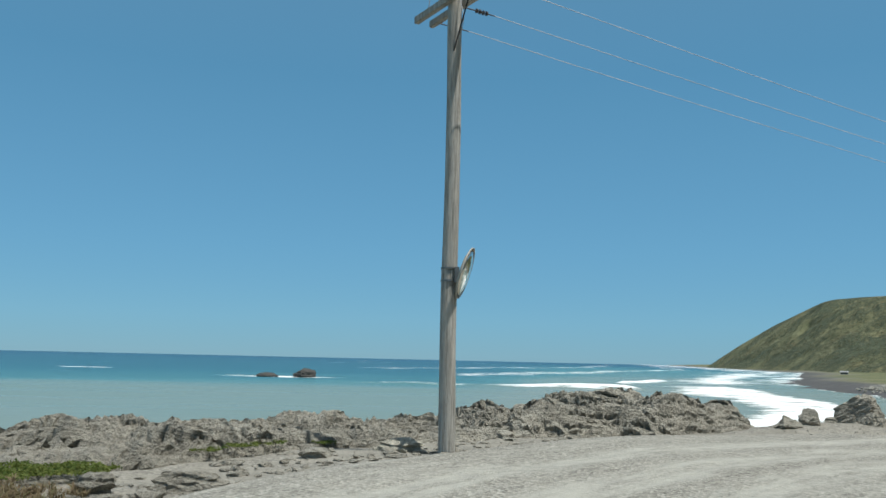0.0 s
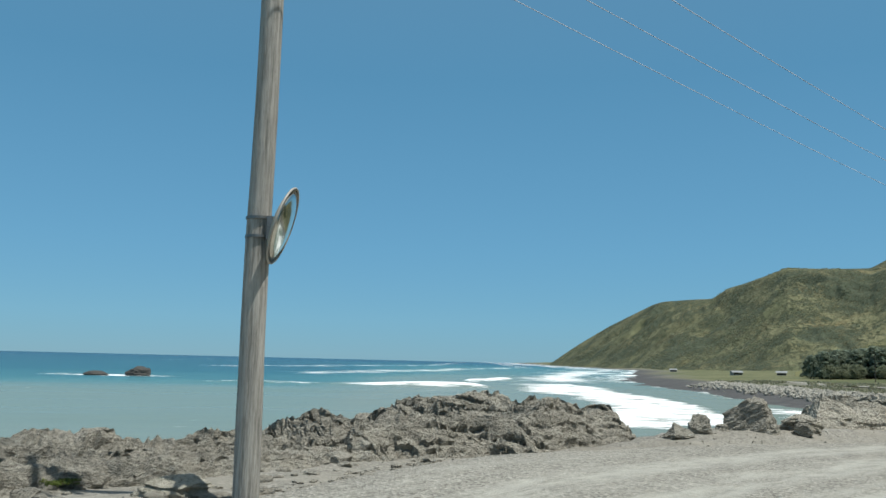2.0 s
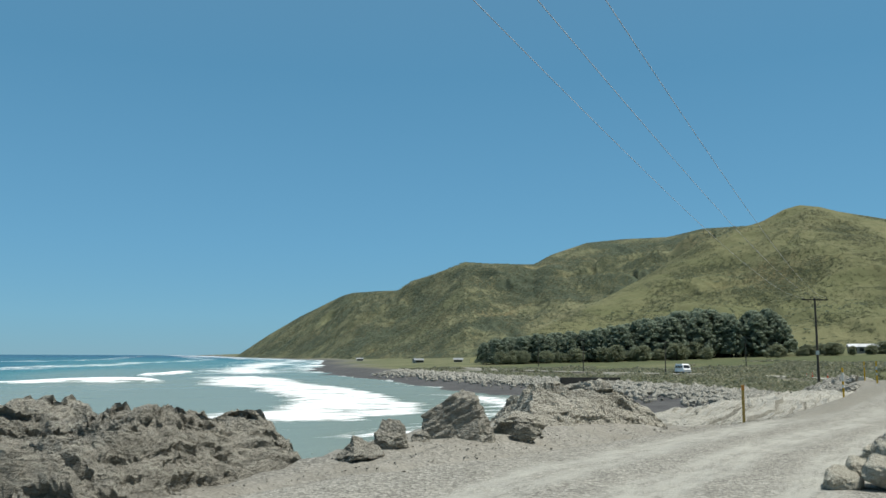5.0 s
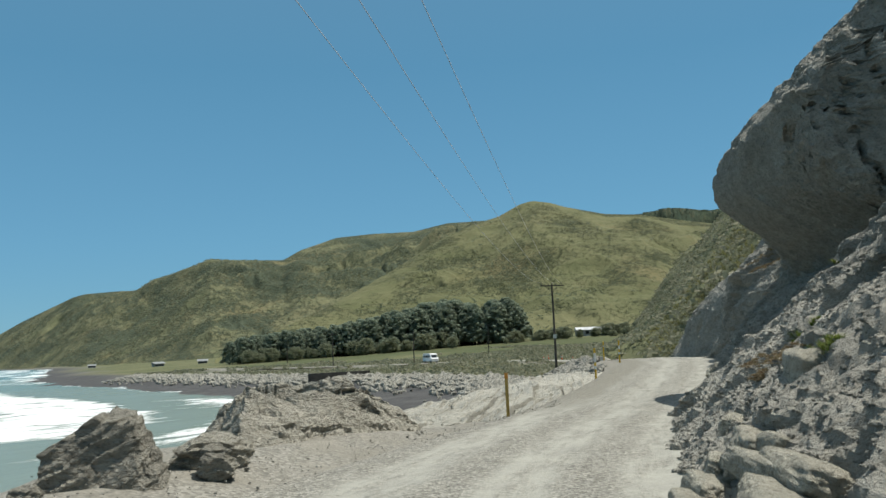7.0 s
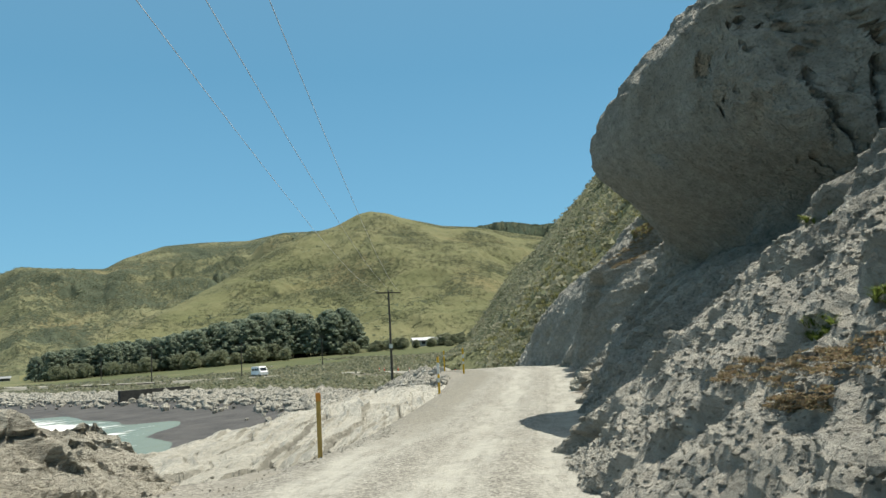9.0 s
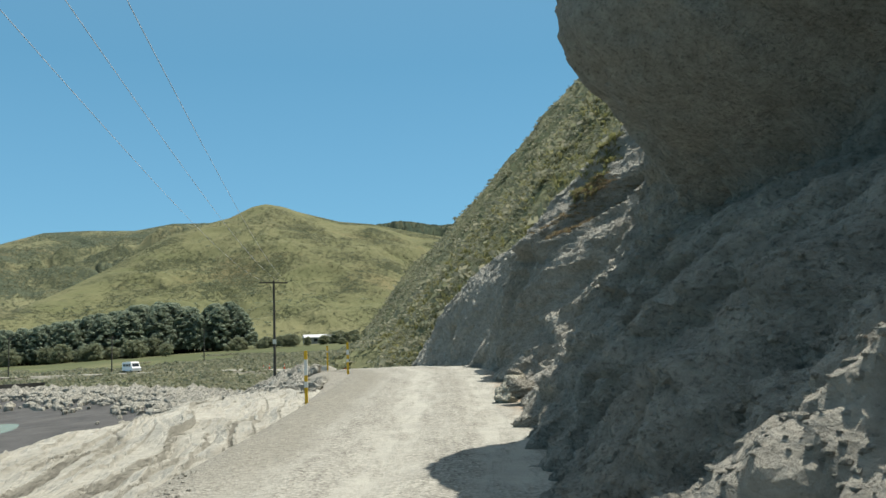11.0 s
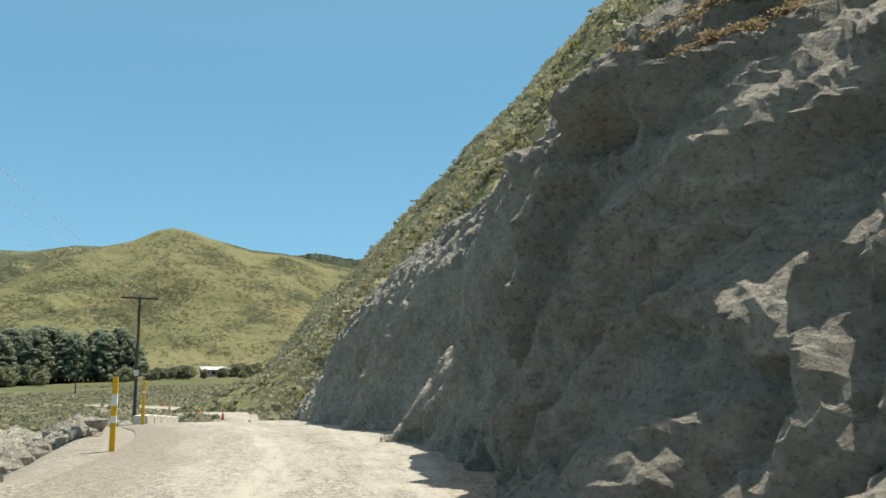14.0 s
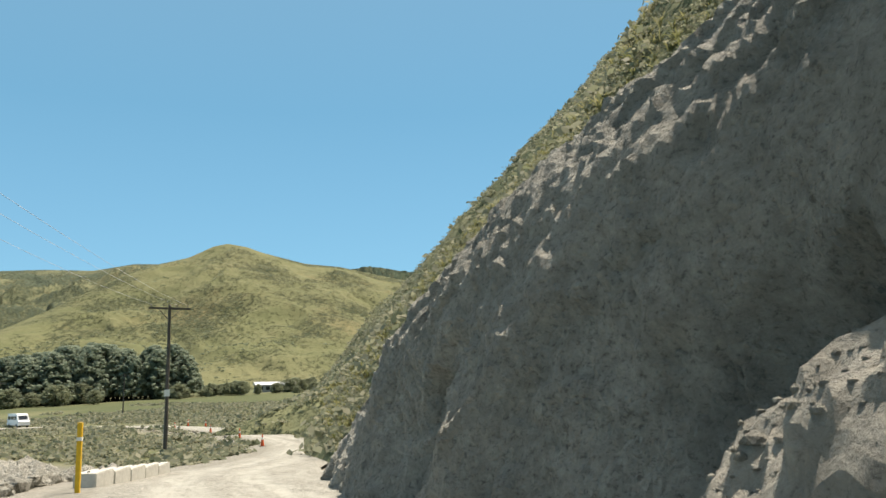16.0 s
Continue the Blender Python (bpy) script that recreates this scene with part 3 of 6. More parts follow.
# the gravel road, a sheet of its own with a crown and shallow ruts
rs = np.r_[np.arange(-55, 100, 0.2), np.arange(100, 330, 1.0)]
ru = np.linspace(-1, 1, 45)
RS, RU = np.meshgrid(rs, ru, indexing="ij")
left_edge = np.interp(rs, [-55, 10, 20, 26, 30, 36, 42, 50, 60, 70, 100, 330], [-3.6, -3.8, -4.4, -4.7, -5.4, -4.9, -3.9, -3.5, -3.6, -3.6, -3.2, -3.0])
right_edge = np.interp(rs, [-55, 20, 30, 36, 50, 66, 80, 96, 330], [5.0, 5.0, 4.2, 2.2, 1.7, 2.6, 2.2, 2.8, 2.6])
RUU = left_edge[:, None] + (RU * 0.5 + 0.5) * (right_edge - left_edge)[:, None]
RX, RY = road_point(RS, RUU)
rim = 1 - np.abs(RU) ** 8
RZ = road_z(RS) + 0.03 * rim - 0.03 * (1 - rim) + 0.018 * fbm(p3(RX, RY, 0, 0.7), 5) * rim
for centre in (-2.55, -0.85, 0.75):
    RZ -= 0.022 * bell(RUU, centre, 0.4)
road = tagged(arrays("road", np.stack([RX, RY, RZ], -1).reshape(-1, 3), grid_faces(*RX.shape), M_ROAD),
              "pale dusty gravel road with wheel tracks", "road", kind="structure")
uvs = road.data.uv_layers.new(name="UVMap")
idx = np.empty(len(road.data.loops), np.int32)
road.data.loops.foreach_get("vertex_index", idx)
uvs.data.foreach_set("uv", np.stack([RUU.ravel()[idx], (RS.ravel()[idx]) / 100.0], 1).astype(np.float32).ravel())

# ---------------------------------------------------------------- the sea
sx, sy = spread(-4800, -20, 150, 4500, 1.4, 1.06), spread(-300, 12, 300, 4800, 1.4, 1.035)
SX, SY = np.meshgrid(sx, sy)
sd = -coast_distance(SX, SY).reshape(SX.shape)
swell = fbm(p3(SX * 0.4, SY, 0, 0.05), 3)
WIG = 12 * fbm(p3(SX, SY, 5, 0.02), 3)


def breaker(lo, hi, dist, width, wig=1.0):
    """A line of broken water at a distance off the shore, between two headings north."""
    return bell(sd + WIG * wig, dist, width) * smooth(lo, lo + 25, SY) * (1 - smooth(hi - 40, hi, SY))


wash = np.maximum(0.66 * bell(sd + 0.3 * WIG, 27, 6) * smooth(64, 74, SY) * (1 - smooth(122, 140, SY)),
                  0.68 * smooth(35, 42, sd + 0.4 * WIG) * (1 - smooth(52, 64, sd + 0.4 * WIG)) * smooth(80, 94, SY) * (1 - smooth(235, 265, SY)))
wash = np.maximum(wash, 0.6 * bell(sd + 0.2 * WIG, 15, 5) * smooth(135, 160, SY) * (1 - smooth(240, 300, SY)))
far_wash = smooth(240, 300, SY) * (1 - smooth(40 + 0.03 * SY, 75 + 0.05 * SY, sd + WIG)) * (0.5 + 0.16 * np.sin(sd * 0.16 + WIG * 0.2))
front = bell(SY + 0.10 * SX + 0.25 * WIG, 212, 6) * smooth(-30, 0, SX) * (1 - smooth(48, 56, SX)) * (0.55 + 0.45 * smooth(10, 35, SX))
front2 = bell(SY - 1.9 * SX + 0.3 * WIG, 142, 10) * smooth(54, 60, SX) * (1 - smooth(78, 95, SX))
rocks_foam = 0.8 * np.exp(-(((SX + 48) / 22) ** 2 + ((SY - 262) / 7) ** 2))
cap1 = 0.8 * np.exp(-(((SX + 140) / 12) ** 2 + ((SY - 340) / 8) ** 2))
FOAM = np.max([wash, far_wash, front, front2, rocks_foam, cap1, 0.55 * breaker(330, 2500, 150, 14), 0.5 * breaker(500, 3000, 260, 16)], 0)
SZ = SEA_Z + 0.22 * swell + 1.1 * front * (0.6 + 0.4 * swell) + 0.9 * front2 + 0.12 * wash * fbm(p3(SX, SY, 2, 0.3), 3)
sea = tagged(arrays("water", np.stack([SX, SY, SZ], -1).reshape(-1, 3), grid_faces(*SX.shape), M_SEA),
             "turquoise sea with milky silt inshore and white surf", "sea", kind="structure")
attribute(sea, "foam", FOAM)
away = np.hypot(SX, SY - 10)
attribute(sea, "depth", np.interp(away, [40, 150, 190, 230, 420, 1800, 4500], [0.03, 0.16, 0.27, 0.42, 0.62, 0.85, 0.97]) - 0.34 * smooth(0.0, 0.6, np.degrees(np.arctan2(SX, SY)) / 20) * (1 - smooth(700, 1900, away)))

# ---------------------------------------------------------------- hills


def hill(name, label, material, az, el, ridge, foot, base, gully, cell=(0.12, 90), seed=0.0, depth=1.0, centre=(10.0, 15.0)):
    """A range of hills by the height of its crest along each heading from the bay, with gullies running down its flanks."""
    a = np.arange(az[0], az[-1] + 1e-6, cell[0])
    crest_el = np.interp(a, az, el)
    kern = np.hanning(9)
    crest_el = np.convolve(np.pad(crest_el, 4, "edge"), kern / kern.sum(), "valid")
    R, F = np.interp(a, az, ridge), np.interp(a, az, foot)
    top = 1.5 + R * np.tan(np.radians(crest_el))
    k = np.r_[np.linspace(0, 1, cell[1]), 1.08, 1.2, 1.5]
    A, K = np.meshgrid(a, k, indexing="ij")
    r = F[:, None] + (R - F)[:, None] * K
    rad = np.radians(A)
    gx_, gy_ = centre[0] + np.sin(rad) * r, centre[1] + np.cos(rad) * r
    q_ = p3(gx_, gy_, seed, gully / 20)
    q_ = q_ + 0.35 * np.stack([fbm(q_ * 1.7 + 3, 3), fbm(q_ * 1.7 + 9, 3), 0 * A], -1)
    g1 = fbm(q_, 4, 0.5, True) - 0.3
    g2 = fbm(q_ * 4.1 + 5, 4, 0.55, True)
    shape = np.where(K <= 1, 0.62 * K ** 1.15 + 0.38 * (0.5 - 0.5 * np.cos(np.pi * np.clip(K, 0, 1))), 1 - (K - 1) * 0.5)
    lump = np.sin(np.pi * np.clip(K, 0, 1)) ** 0.8 * (K < 1)
    rise = (top - base)[:, None]
    x, y = centre[0] + np.sin(rad) * r, centre[1] + np.cos(rad) * r
    roll_ = fbm(p3(x, y, seed, 1 / 240), 5, 0.5)
    z = base + rise * (shape + 0.09 * lump * roll_ + lump * depth * (0.11 * g1 - 0.06 + 0.03 * g2))
    z = np.minimum(z, base + (r / R[:, None]) * rise * 1.0 + (K > 1) * 0)
    x, y = centre[0] + np.sin(rad) * r, centre[1] + np.cos(rad) * r
    ob = tagged(arrays(name, np.stack([x, y, z], -1).reshape(-1, 3), grid_faces(*A.shape)[:, ::-1], material), label, "hill", kind="structure")
    attribute(ob, "gully", np.clip(-g1 * lump, -0.5, 1))
    FLANKS[name] = x, y, z, lump, g1
    return ob


FLANKS = {}


hill("hill_grass", "smooth green and brown grassy hill with low scrub", M_HILL,
     [34, 36, 38, 42, 46, 50, 52, 53.9, 55.4, 56.3, 57.5, 58.5, 61.3, 63.5, 67, 70, 80, 92], [-0.2, 0.5, 1.5, 3.2, 5.3, 7.6, 8.35, 8.85, 9.6, 9.8, 9.6, 9.25, 8.55, 8.35, 7.6, 7.0, 6.0, 5.0],
     [400, 430, 470, 560, 680, 780, 810, 830, 840, 840, 840, 845, 860, 870, 900, 920, 950, 950], [380, 380, 385, 390, 395, 400, 400, 400, 400, 400, 400, 400, 400, 400, 400, 400, 400, 400], -7.0, 0.16, (0.08, 140), 0.0, 0.36)
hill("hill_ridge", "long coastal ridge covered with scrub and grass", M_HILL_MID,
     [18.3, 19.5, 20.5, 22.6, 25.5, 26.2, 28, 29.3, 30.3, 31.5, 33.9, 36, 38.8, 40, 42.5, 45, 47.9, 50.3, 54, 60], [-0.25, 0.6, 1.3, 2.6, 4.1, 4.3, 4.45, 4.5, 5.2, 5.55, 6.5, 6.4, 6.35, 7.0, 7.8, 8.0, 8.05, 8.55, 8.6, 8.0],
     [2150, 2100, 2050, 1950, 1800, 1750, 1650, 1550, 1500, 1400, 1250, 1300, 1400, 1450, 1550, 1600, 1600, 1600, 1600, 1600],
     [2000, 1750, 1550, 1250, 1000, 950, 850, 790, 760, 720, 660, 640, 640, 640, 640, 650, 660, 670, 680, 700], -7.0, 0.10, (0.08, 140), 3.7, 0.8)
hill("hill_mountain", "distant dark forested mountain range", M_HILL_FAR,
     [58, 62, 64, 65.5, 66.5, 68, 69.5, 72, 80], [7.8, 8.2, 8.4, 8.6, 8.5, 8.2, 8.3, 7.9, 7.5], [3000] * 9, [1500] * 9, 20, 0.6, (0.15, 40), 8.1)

# the steep scrubby hillside above the road
H0, HD = np.array([53.7, 34.4]), np.array([0.879, 0.477])
HN = np.array([HD[1], -HD[0]])


def hillside_point(a, w):
    """World place at a along the foot of the hillside and w out from it."""
    w = np.asarray(w, float)
    bend = np.where(a < -40, -0.9 * np.clip(-40 - a, 0, None) ** 1.15, 0.0)
    bend = np.where(a > 60, 0.00006 * (a - 60) ** 2, bend)
    x, y = H0[0] + HD[0] * a + HN[0] * (w - bend), H0[1] + HD[1] * a + HN[1] * (w - bend)
    flare = smooth(55, 80, a)
    bumps = fbm(p3(a, w, 0, 0.045), 5) * np.clip(w * 0.12, 0, 3.2) + fbm(p3(a, w, 7, 0.3), 3) * np.clip(w * 0.06, 0, 0.5)
    z = 1.09 * w + bumps - 2.0 * (1 - smooth(1.5, 7.5, w)) * np.interp(a, [-60, 20, 45], [1.3, 1, 0.15]) - 0.5 * smooth(-15, -30, a)
    z = np.maximum(z, flare * (0.36 * (w + 12) - 2.4 + 0.4 * fbm(p3(a, w, 5, 0.12), 3)) - 30 * (1 - flare))
    return x, y, z


ha = np.r_[np.arange(-60, 60, 0.5), np.arange(60, 330, 2.0)]
hw = np.r_[np.arange(-13, 30, 0.5), np.arange(30, 190, 2.5)]
HA, HW = np.meshgrid(ha, hw, indexing="ij")
hillside = tagged(arrays("hillside", np.stack(hillside_point(HA, HW), -1).reshape(-1, 3), grid_faces(*HA.shape)[:, ::-1], M_SLOPE),
                  "steep hillside covered with green and straw-coloured scrub", "hillside", kind="structure")
attribute(hillside, "gully", 0 * HA)

# ---------------------------------------------------------------- the rock face beside the road
C_S = [26, 31, 36, 40, 44, 48, 50.2, 51.3, 55, 59, 61.7, 64, 66.5, 68, 68.8, 69.6, 71, 72.5, 74.5, 77, 79, 81.4, 84, 86, 90, 96, 104]
C_U = [7.5, 4.6, 2.0, 1.4, 1.25, 1.2, 1.35, 1.4, 1.5, 1.5, 1.75, 2.2, 2.5, 2.4, 1.8, 1.4, 1.55, 1.75, 1.45, 1.7, 1.85, 1.1, 1.2, 1.2, 1.9, 3.0, 4.5]
C_A = [1.3, 1.2, 1.2, 1.2, 1.2, 1.1, 1.1, 1.05, 0.65, 0.65, 0.62, 0.85, 0.85, 0.75, 0.6, 0.42, 0.26, 0.2, 0.2, 0.22, 0.25, 0.33, 0.24, 0.3, 0.5, 0.9, 1.0]
C_B = [0.9, 0.8, 0.8, 0.85, 0.9, 0.9, 0.8, -0.1, -0.28, -0.1, 0.5, 0.8, 0.85, 0.9, 0.95, 0.9, 0.92, 1.0, 0.95, 0.85, 0.85, 0.85, 0.85, 0.9, 1.0, 1.2, 1.2]
C_Z1 = [3, 3, 3, 3, 3, 3, 3, 3, 3.2, 3.2, 3, 3, 3, 3, 3.5, 3.8, 4.4, 4.2, 3.9, 3.75, 3.8, 3.5, 2.9, 2.4, 1.5, 0.4, 0]
C_TOP = [9, 9, 9, 9, 9, 9, 8.5, 7.4, 7.0, 6.4, 9, 9, 9, 9, 9, 9, 9, 9, 9, 9, 9, 9, 9, 9, 9, 9, 9]
# swellings and hollows: s, z, reach along, reach up, metres (minus stands out over the road)
SWELLS = [(57.3, 5.8, 1.7, 1.4, -1.3), (53.0, 3.7, 3.2, 1.0, 2.1), (57.3, 3.3, 2.2, 0.7, 1.1), (72.8, 1.5, 0.8, 1.3, 0.35), (78.0, 1.1, 1.8, 1.15, 1.15),
          (69.9, 4.1, 0.8, 0.4, -0.5), (69.5, 5.3, 0.6, 0.9, 0.55), (60.5, 0.5, 0.7, 0.6, 0.7), (41, 0.7, 1.6, 0.5, -0.25), (63.6, 0.1, 1.9, 0.6, -0.5), (84, 1.0, 1.2, 1.0, 0.4)]


def cliff_u(s, z):
    u0, a, b, z1, top = (np.interp(s, C_S, c) for c in (C_U, C_A, C_B, C_Z1, C_TOP))
    u = u0 + a * np.minimum(z, z1) + b * np.clip(z - z1, 0, top - z1) + np.where(top < 8.9, 1.05, 1.15) * np.clip(z - top, 0, None)
    u = u + 1.6 * np.clip(z - np.interp(s, [55, 60, 66, 70, 72, 74, 76, 80, 85, 90, 95, 104], [17, 17, 16, 12.5, 10, 7.4, 6.3, 5.4, 4.1, 2.3, 1.0, 0.3]), 0, None)
    for s0, z0, rs_, rz_, amount in SWELLS:
        u = u + amount * bell(s, s0, rs_) * bell(z, z0, rz_)
    # a crumbling ledge that runs up along the edge of the buttress
    over = z - (78.7 - s) / 1.3
    rib = 1.22 + 0.52 * (78.7 - s) / 1.3 + np.where(over < -0.35, 0.2 * over - 0.203, 0.78 * over + 2.5 * np.clip(over - 0.7, 0, None))
    # the corner of the tall buttress, with the wall set back behind it
    u = u + 0.6 * smooth(75.9, 76.3, s) * (1 - smooth(77.0, 80.5, s)) * smooth(0.8, 1.8, z) * (1 - smooth(4.0, 4.6, z))
    return np.where((z < 2.2) & (s > 75), np.minimum(u, rib), u)


cs = np.r_[np.arange(27, 35, 0.08), np.arange(35, 86, 0.05), np.arange(86, 101, 0.1)]
cz = np.r_[np.arange(-1.0, 8.5, 0.05), np.arange(8.5, 17.1, 0.16)]
CS, CZ = np.meshgrid(cs, cz, indexing="ij")


def rock_ledges(S, Z):
    """Large relief of the face: spurs that run down it aslant, broken into ledges and lumps."""
    wx, wy = fbm(p3(S, Z, 4, 0.5), 5, 0.55), fbm(p3(S, Z, 6, 0.5), 5, 0.55)
    across, down = S + 0.62 * Z + 0.55 * wx, Z - 0.22 * S + 0.5 * wy
    relief = 0.0
    spur, ledge = np.interp(S, [50, 60, 66, 72], [1, 1.0, 1.1, 1.1]), np.interp(S, [50, 56, 61, 68.5, 70.5, 74], [0.9, 0.75, 0.75, 0.85, 0.4, 0.3])
    for width, depth, off in ((2.3, 0.62, 0.35), (0.95, 0.36, 3.3), (0.36, 0.16, 7.1), (0.16, 0.06, 2.2)):
        k = across / width + off
        i = np.floor(k)
        f = k - i
        here = vnoise(np.stack([i * 5.7, down * 0.7 / width, 0 * i + off], -1)) + 0.6 * vnoise(np.stack([i * 3.1, down * 1.9 / width, 0 * i + off + 5], -1))
        relief = relief - spur * depth * (np.minimum(f / 0.16, (1 - f) / 0.84) - 0.5) * np.clip(0.6 + 0.9 * here, 0.05, 1.4)
    for width, depth, off in ((0.80, 0.40, 1.7), (0.34, 0.27, 5.1), (0.15, 0.08, 8.3)):
        k = down / width + off
        i = np.floor(k)
        f = k - i
        here = vnoise(np.stack([i * 4.3, across * 1.0 / width, 0 * i + off], -1)) + 0.6 * vnoise(np.stack([i * 2.7, across * 2.2 / width, 0 * i + off + 5], -1))
        relief = relief - ledge * depth * (np.minimum(f / 0.74, (1 - f) / 0.26) - 0.5) * np.clip(0.45 + 1.3 * here, 0, 1.4)
    who, gap = cells((across + 0.2 * wx) / 0.5, (down + 0.2 * wy) / 0.45, 2.0)
    who2, gap2 = cells((across - 0.3 * wx) / 0.22, (down + 0.3 * wx) / 0.2, 4.0)
    crumble = fbm(p3(S * 1.2, Z * 1.5, 12, 1.7), 4, 0.6, True)
    return relief - 0.12 * (who - 0.5) + 0.05 * (1 - smooth(0, 0.12, gap)) - 0.07 * (who2 - 0.5) + 0.03 * (1 - smooth(0, 0.12, gap2)) - 0.09 * crumble


def calm_parts(S, Z):
    """Nearly 0 on the smooth shaded walls and the overhang, 1 on broken rock."""
    k = 1 - 0.85 * np.clip(bell(S, 55.0, 4.4) * smooth(3.0, 4.2, Z) * (1 - smooth(7.6, 8.4, Z)) + bell(S, 76.5, 3.6) * smooth(0.2, 0.9, Z) * (1 - smooth(3.3, 4.3, Z)), 0, 1)
    return np.maximum(k, 0.95 * bell(S + 1.3 * Z, 79.15, 0.45) * (Z < 2.0))


calm = calm_parts(CS, CZ)
rubble = np.maximum(smooth(50.5, 48.5, CS) * smooth(2.9, 1.6, CZ), 1.3 * bell(CS, 62.8, 1.9) * smooth(1.7, 0.8, CZ))
CU = cliff_u(CS, CZ) + rock_ledges(CS, CZ) * calm * (1 - 0.5 * rubble) * np.interp(CS, [70, 74, 77, 86, 90], [1.0, 0.75, 0.5, 0.45, 0.35])
# plates and upright cracks of the calmer parts
wob = 0.3 * fbm(p3(CS, CZ, 3, 0.7), 4)
who, gap = cells((CS + 0.45 * CZ) / 1.3 + wob, CZ / 3.4 + 0.2 * CS + wob, 5.0)
who2, gap2 = cells((CS - 0.3 * CZ) / 0.5 + wob, CZ / 1.6 + 0.3 * CS, 8.0)
CU += (1 - calm) * (0.42 * (who - 0.5) + 0.2 * (1 - smooth(0, 0.05, gap)) + 0.08 * (who2 - 0.5) + 0.03 * (1 - smooth(0, 0.08, gap2)) - 0.04 * fbm(p3(CS * 1.6, CZ * 0.45, 2, 1.6), 5, 0.6))
for _ in range(2):
    CU[1:-1] = 0.25 * CU[:-2] + 0.5 * CU[1:-1] + 0.25 * CU[2:]
    CU[:, 1:-1] = 0.2 * CU[:, :-2] + 0.6 * CU[:, 1:-1] + 0.2 * CU[:, 2:]
# even out the spacing up each profile, so that ledge tops are as finely built as the faces
arc = np.cumsum(np.hypot(np.diff(CZ, axis=1, prepend=CZ[:, :1]), np.diff(CU, axis=1, prepend=CU[:, :1])), 1)
for i in range(len(cs)):
    want = 0.45 * np.linspace(0, arc[i, -1], len(cz)) + 0.55 * arc[i]
    CZ[i], CU[i] = np.interp(want, arc[i], CZ[i]), np.interp(want, arc[i], CU[i])
# fine crumbling, pushed out and up
calm = calm_parts(CS, CZ)
q = np.stack([CS, CU, CZ], -1)
fine = 0.05 * fbm(q * (1.9, 1.9, 2.4), 3, 0.6) + 0.042 * fbm(q * (5.0, 5.0, 6.0) + 7, 2, 0.9)
who, gap = cells((CS - 0.4 * CZ) / 0.2 + 0.5 * fbm(q * 3, 2), (CZ + 0.6 * CU + 0.4 * CS) / 0.14, 3.0)
fine += 0.055 * (who - 0.5) - 0.03 * (1 - smooth(0, 0.15, gap))
fine *= 0.22 + 0.78 * calm
CU = CU - 0.75 * fine
side_on = smooth(49.6, 50.6, CS) * (1 - smooth(52.0, 53.5, CS)) * smooth(2.8, 3.8, CZ) * (1 - smooth(9.0, 10.5, CZ))
wob = 0.4 * fbm(p3(CU, CZ, 21, 0.6), 4)
who, gap = cells((CU + 0.5 * CZ) / 1.5 + wob, (CZ - 0.4 * CU) / 2.6 + wob, 11.0)
who2, gap2 = cells((CU + 0.5 * CZ) / 0.5 + wob, (CZ - 0.4 * CU) / 1.1 + wob, 12.0)
CS = CS + side_on * (0.5 * (who - 0.5) + 0.25 * (1 - smooth(0, 0.05, gap)) + 0.16 * (who2 - 0.5) + 0.07 * (1 - smooth(0, 0.08, gap2)) + 0.12 * fbm(p3(CU, CZ, 23, 1.3), 4))
CX, CY = road_point(CS, CU)
CZZ = CZ + 0.6 * fine
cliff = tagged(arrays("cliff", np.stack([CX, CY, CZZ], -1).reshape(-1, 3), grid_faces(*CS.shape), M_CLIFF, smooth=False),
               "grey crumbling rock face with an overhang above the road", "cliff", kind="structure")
# Pale debris on bank and heap; along the ledge also sunlight put into colour.
loose = np.maximum(smooth(51.5, 49, CS) * smooth(2.8, 1.8, CZ + 0.4 * fbm(p3(CS, CZ, 3, 0.8), 3)), np.maximum(bell(CS, 63.8, 2.3) * smooth(1.4, 0.5, CZ), bell(CS + 1.3 * CZ, 79.15, 0.55) * (CZ < 2.0)))
attribute(cliff, "pale", loose)

# ---------------------------------------------------------------- rock outcrops and boulders


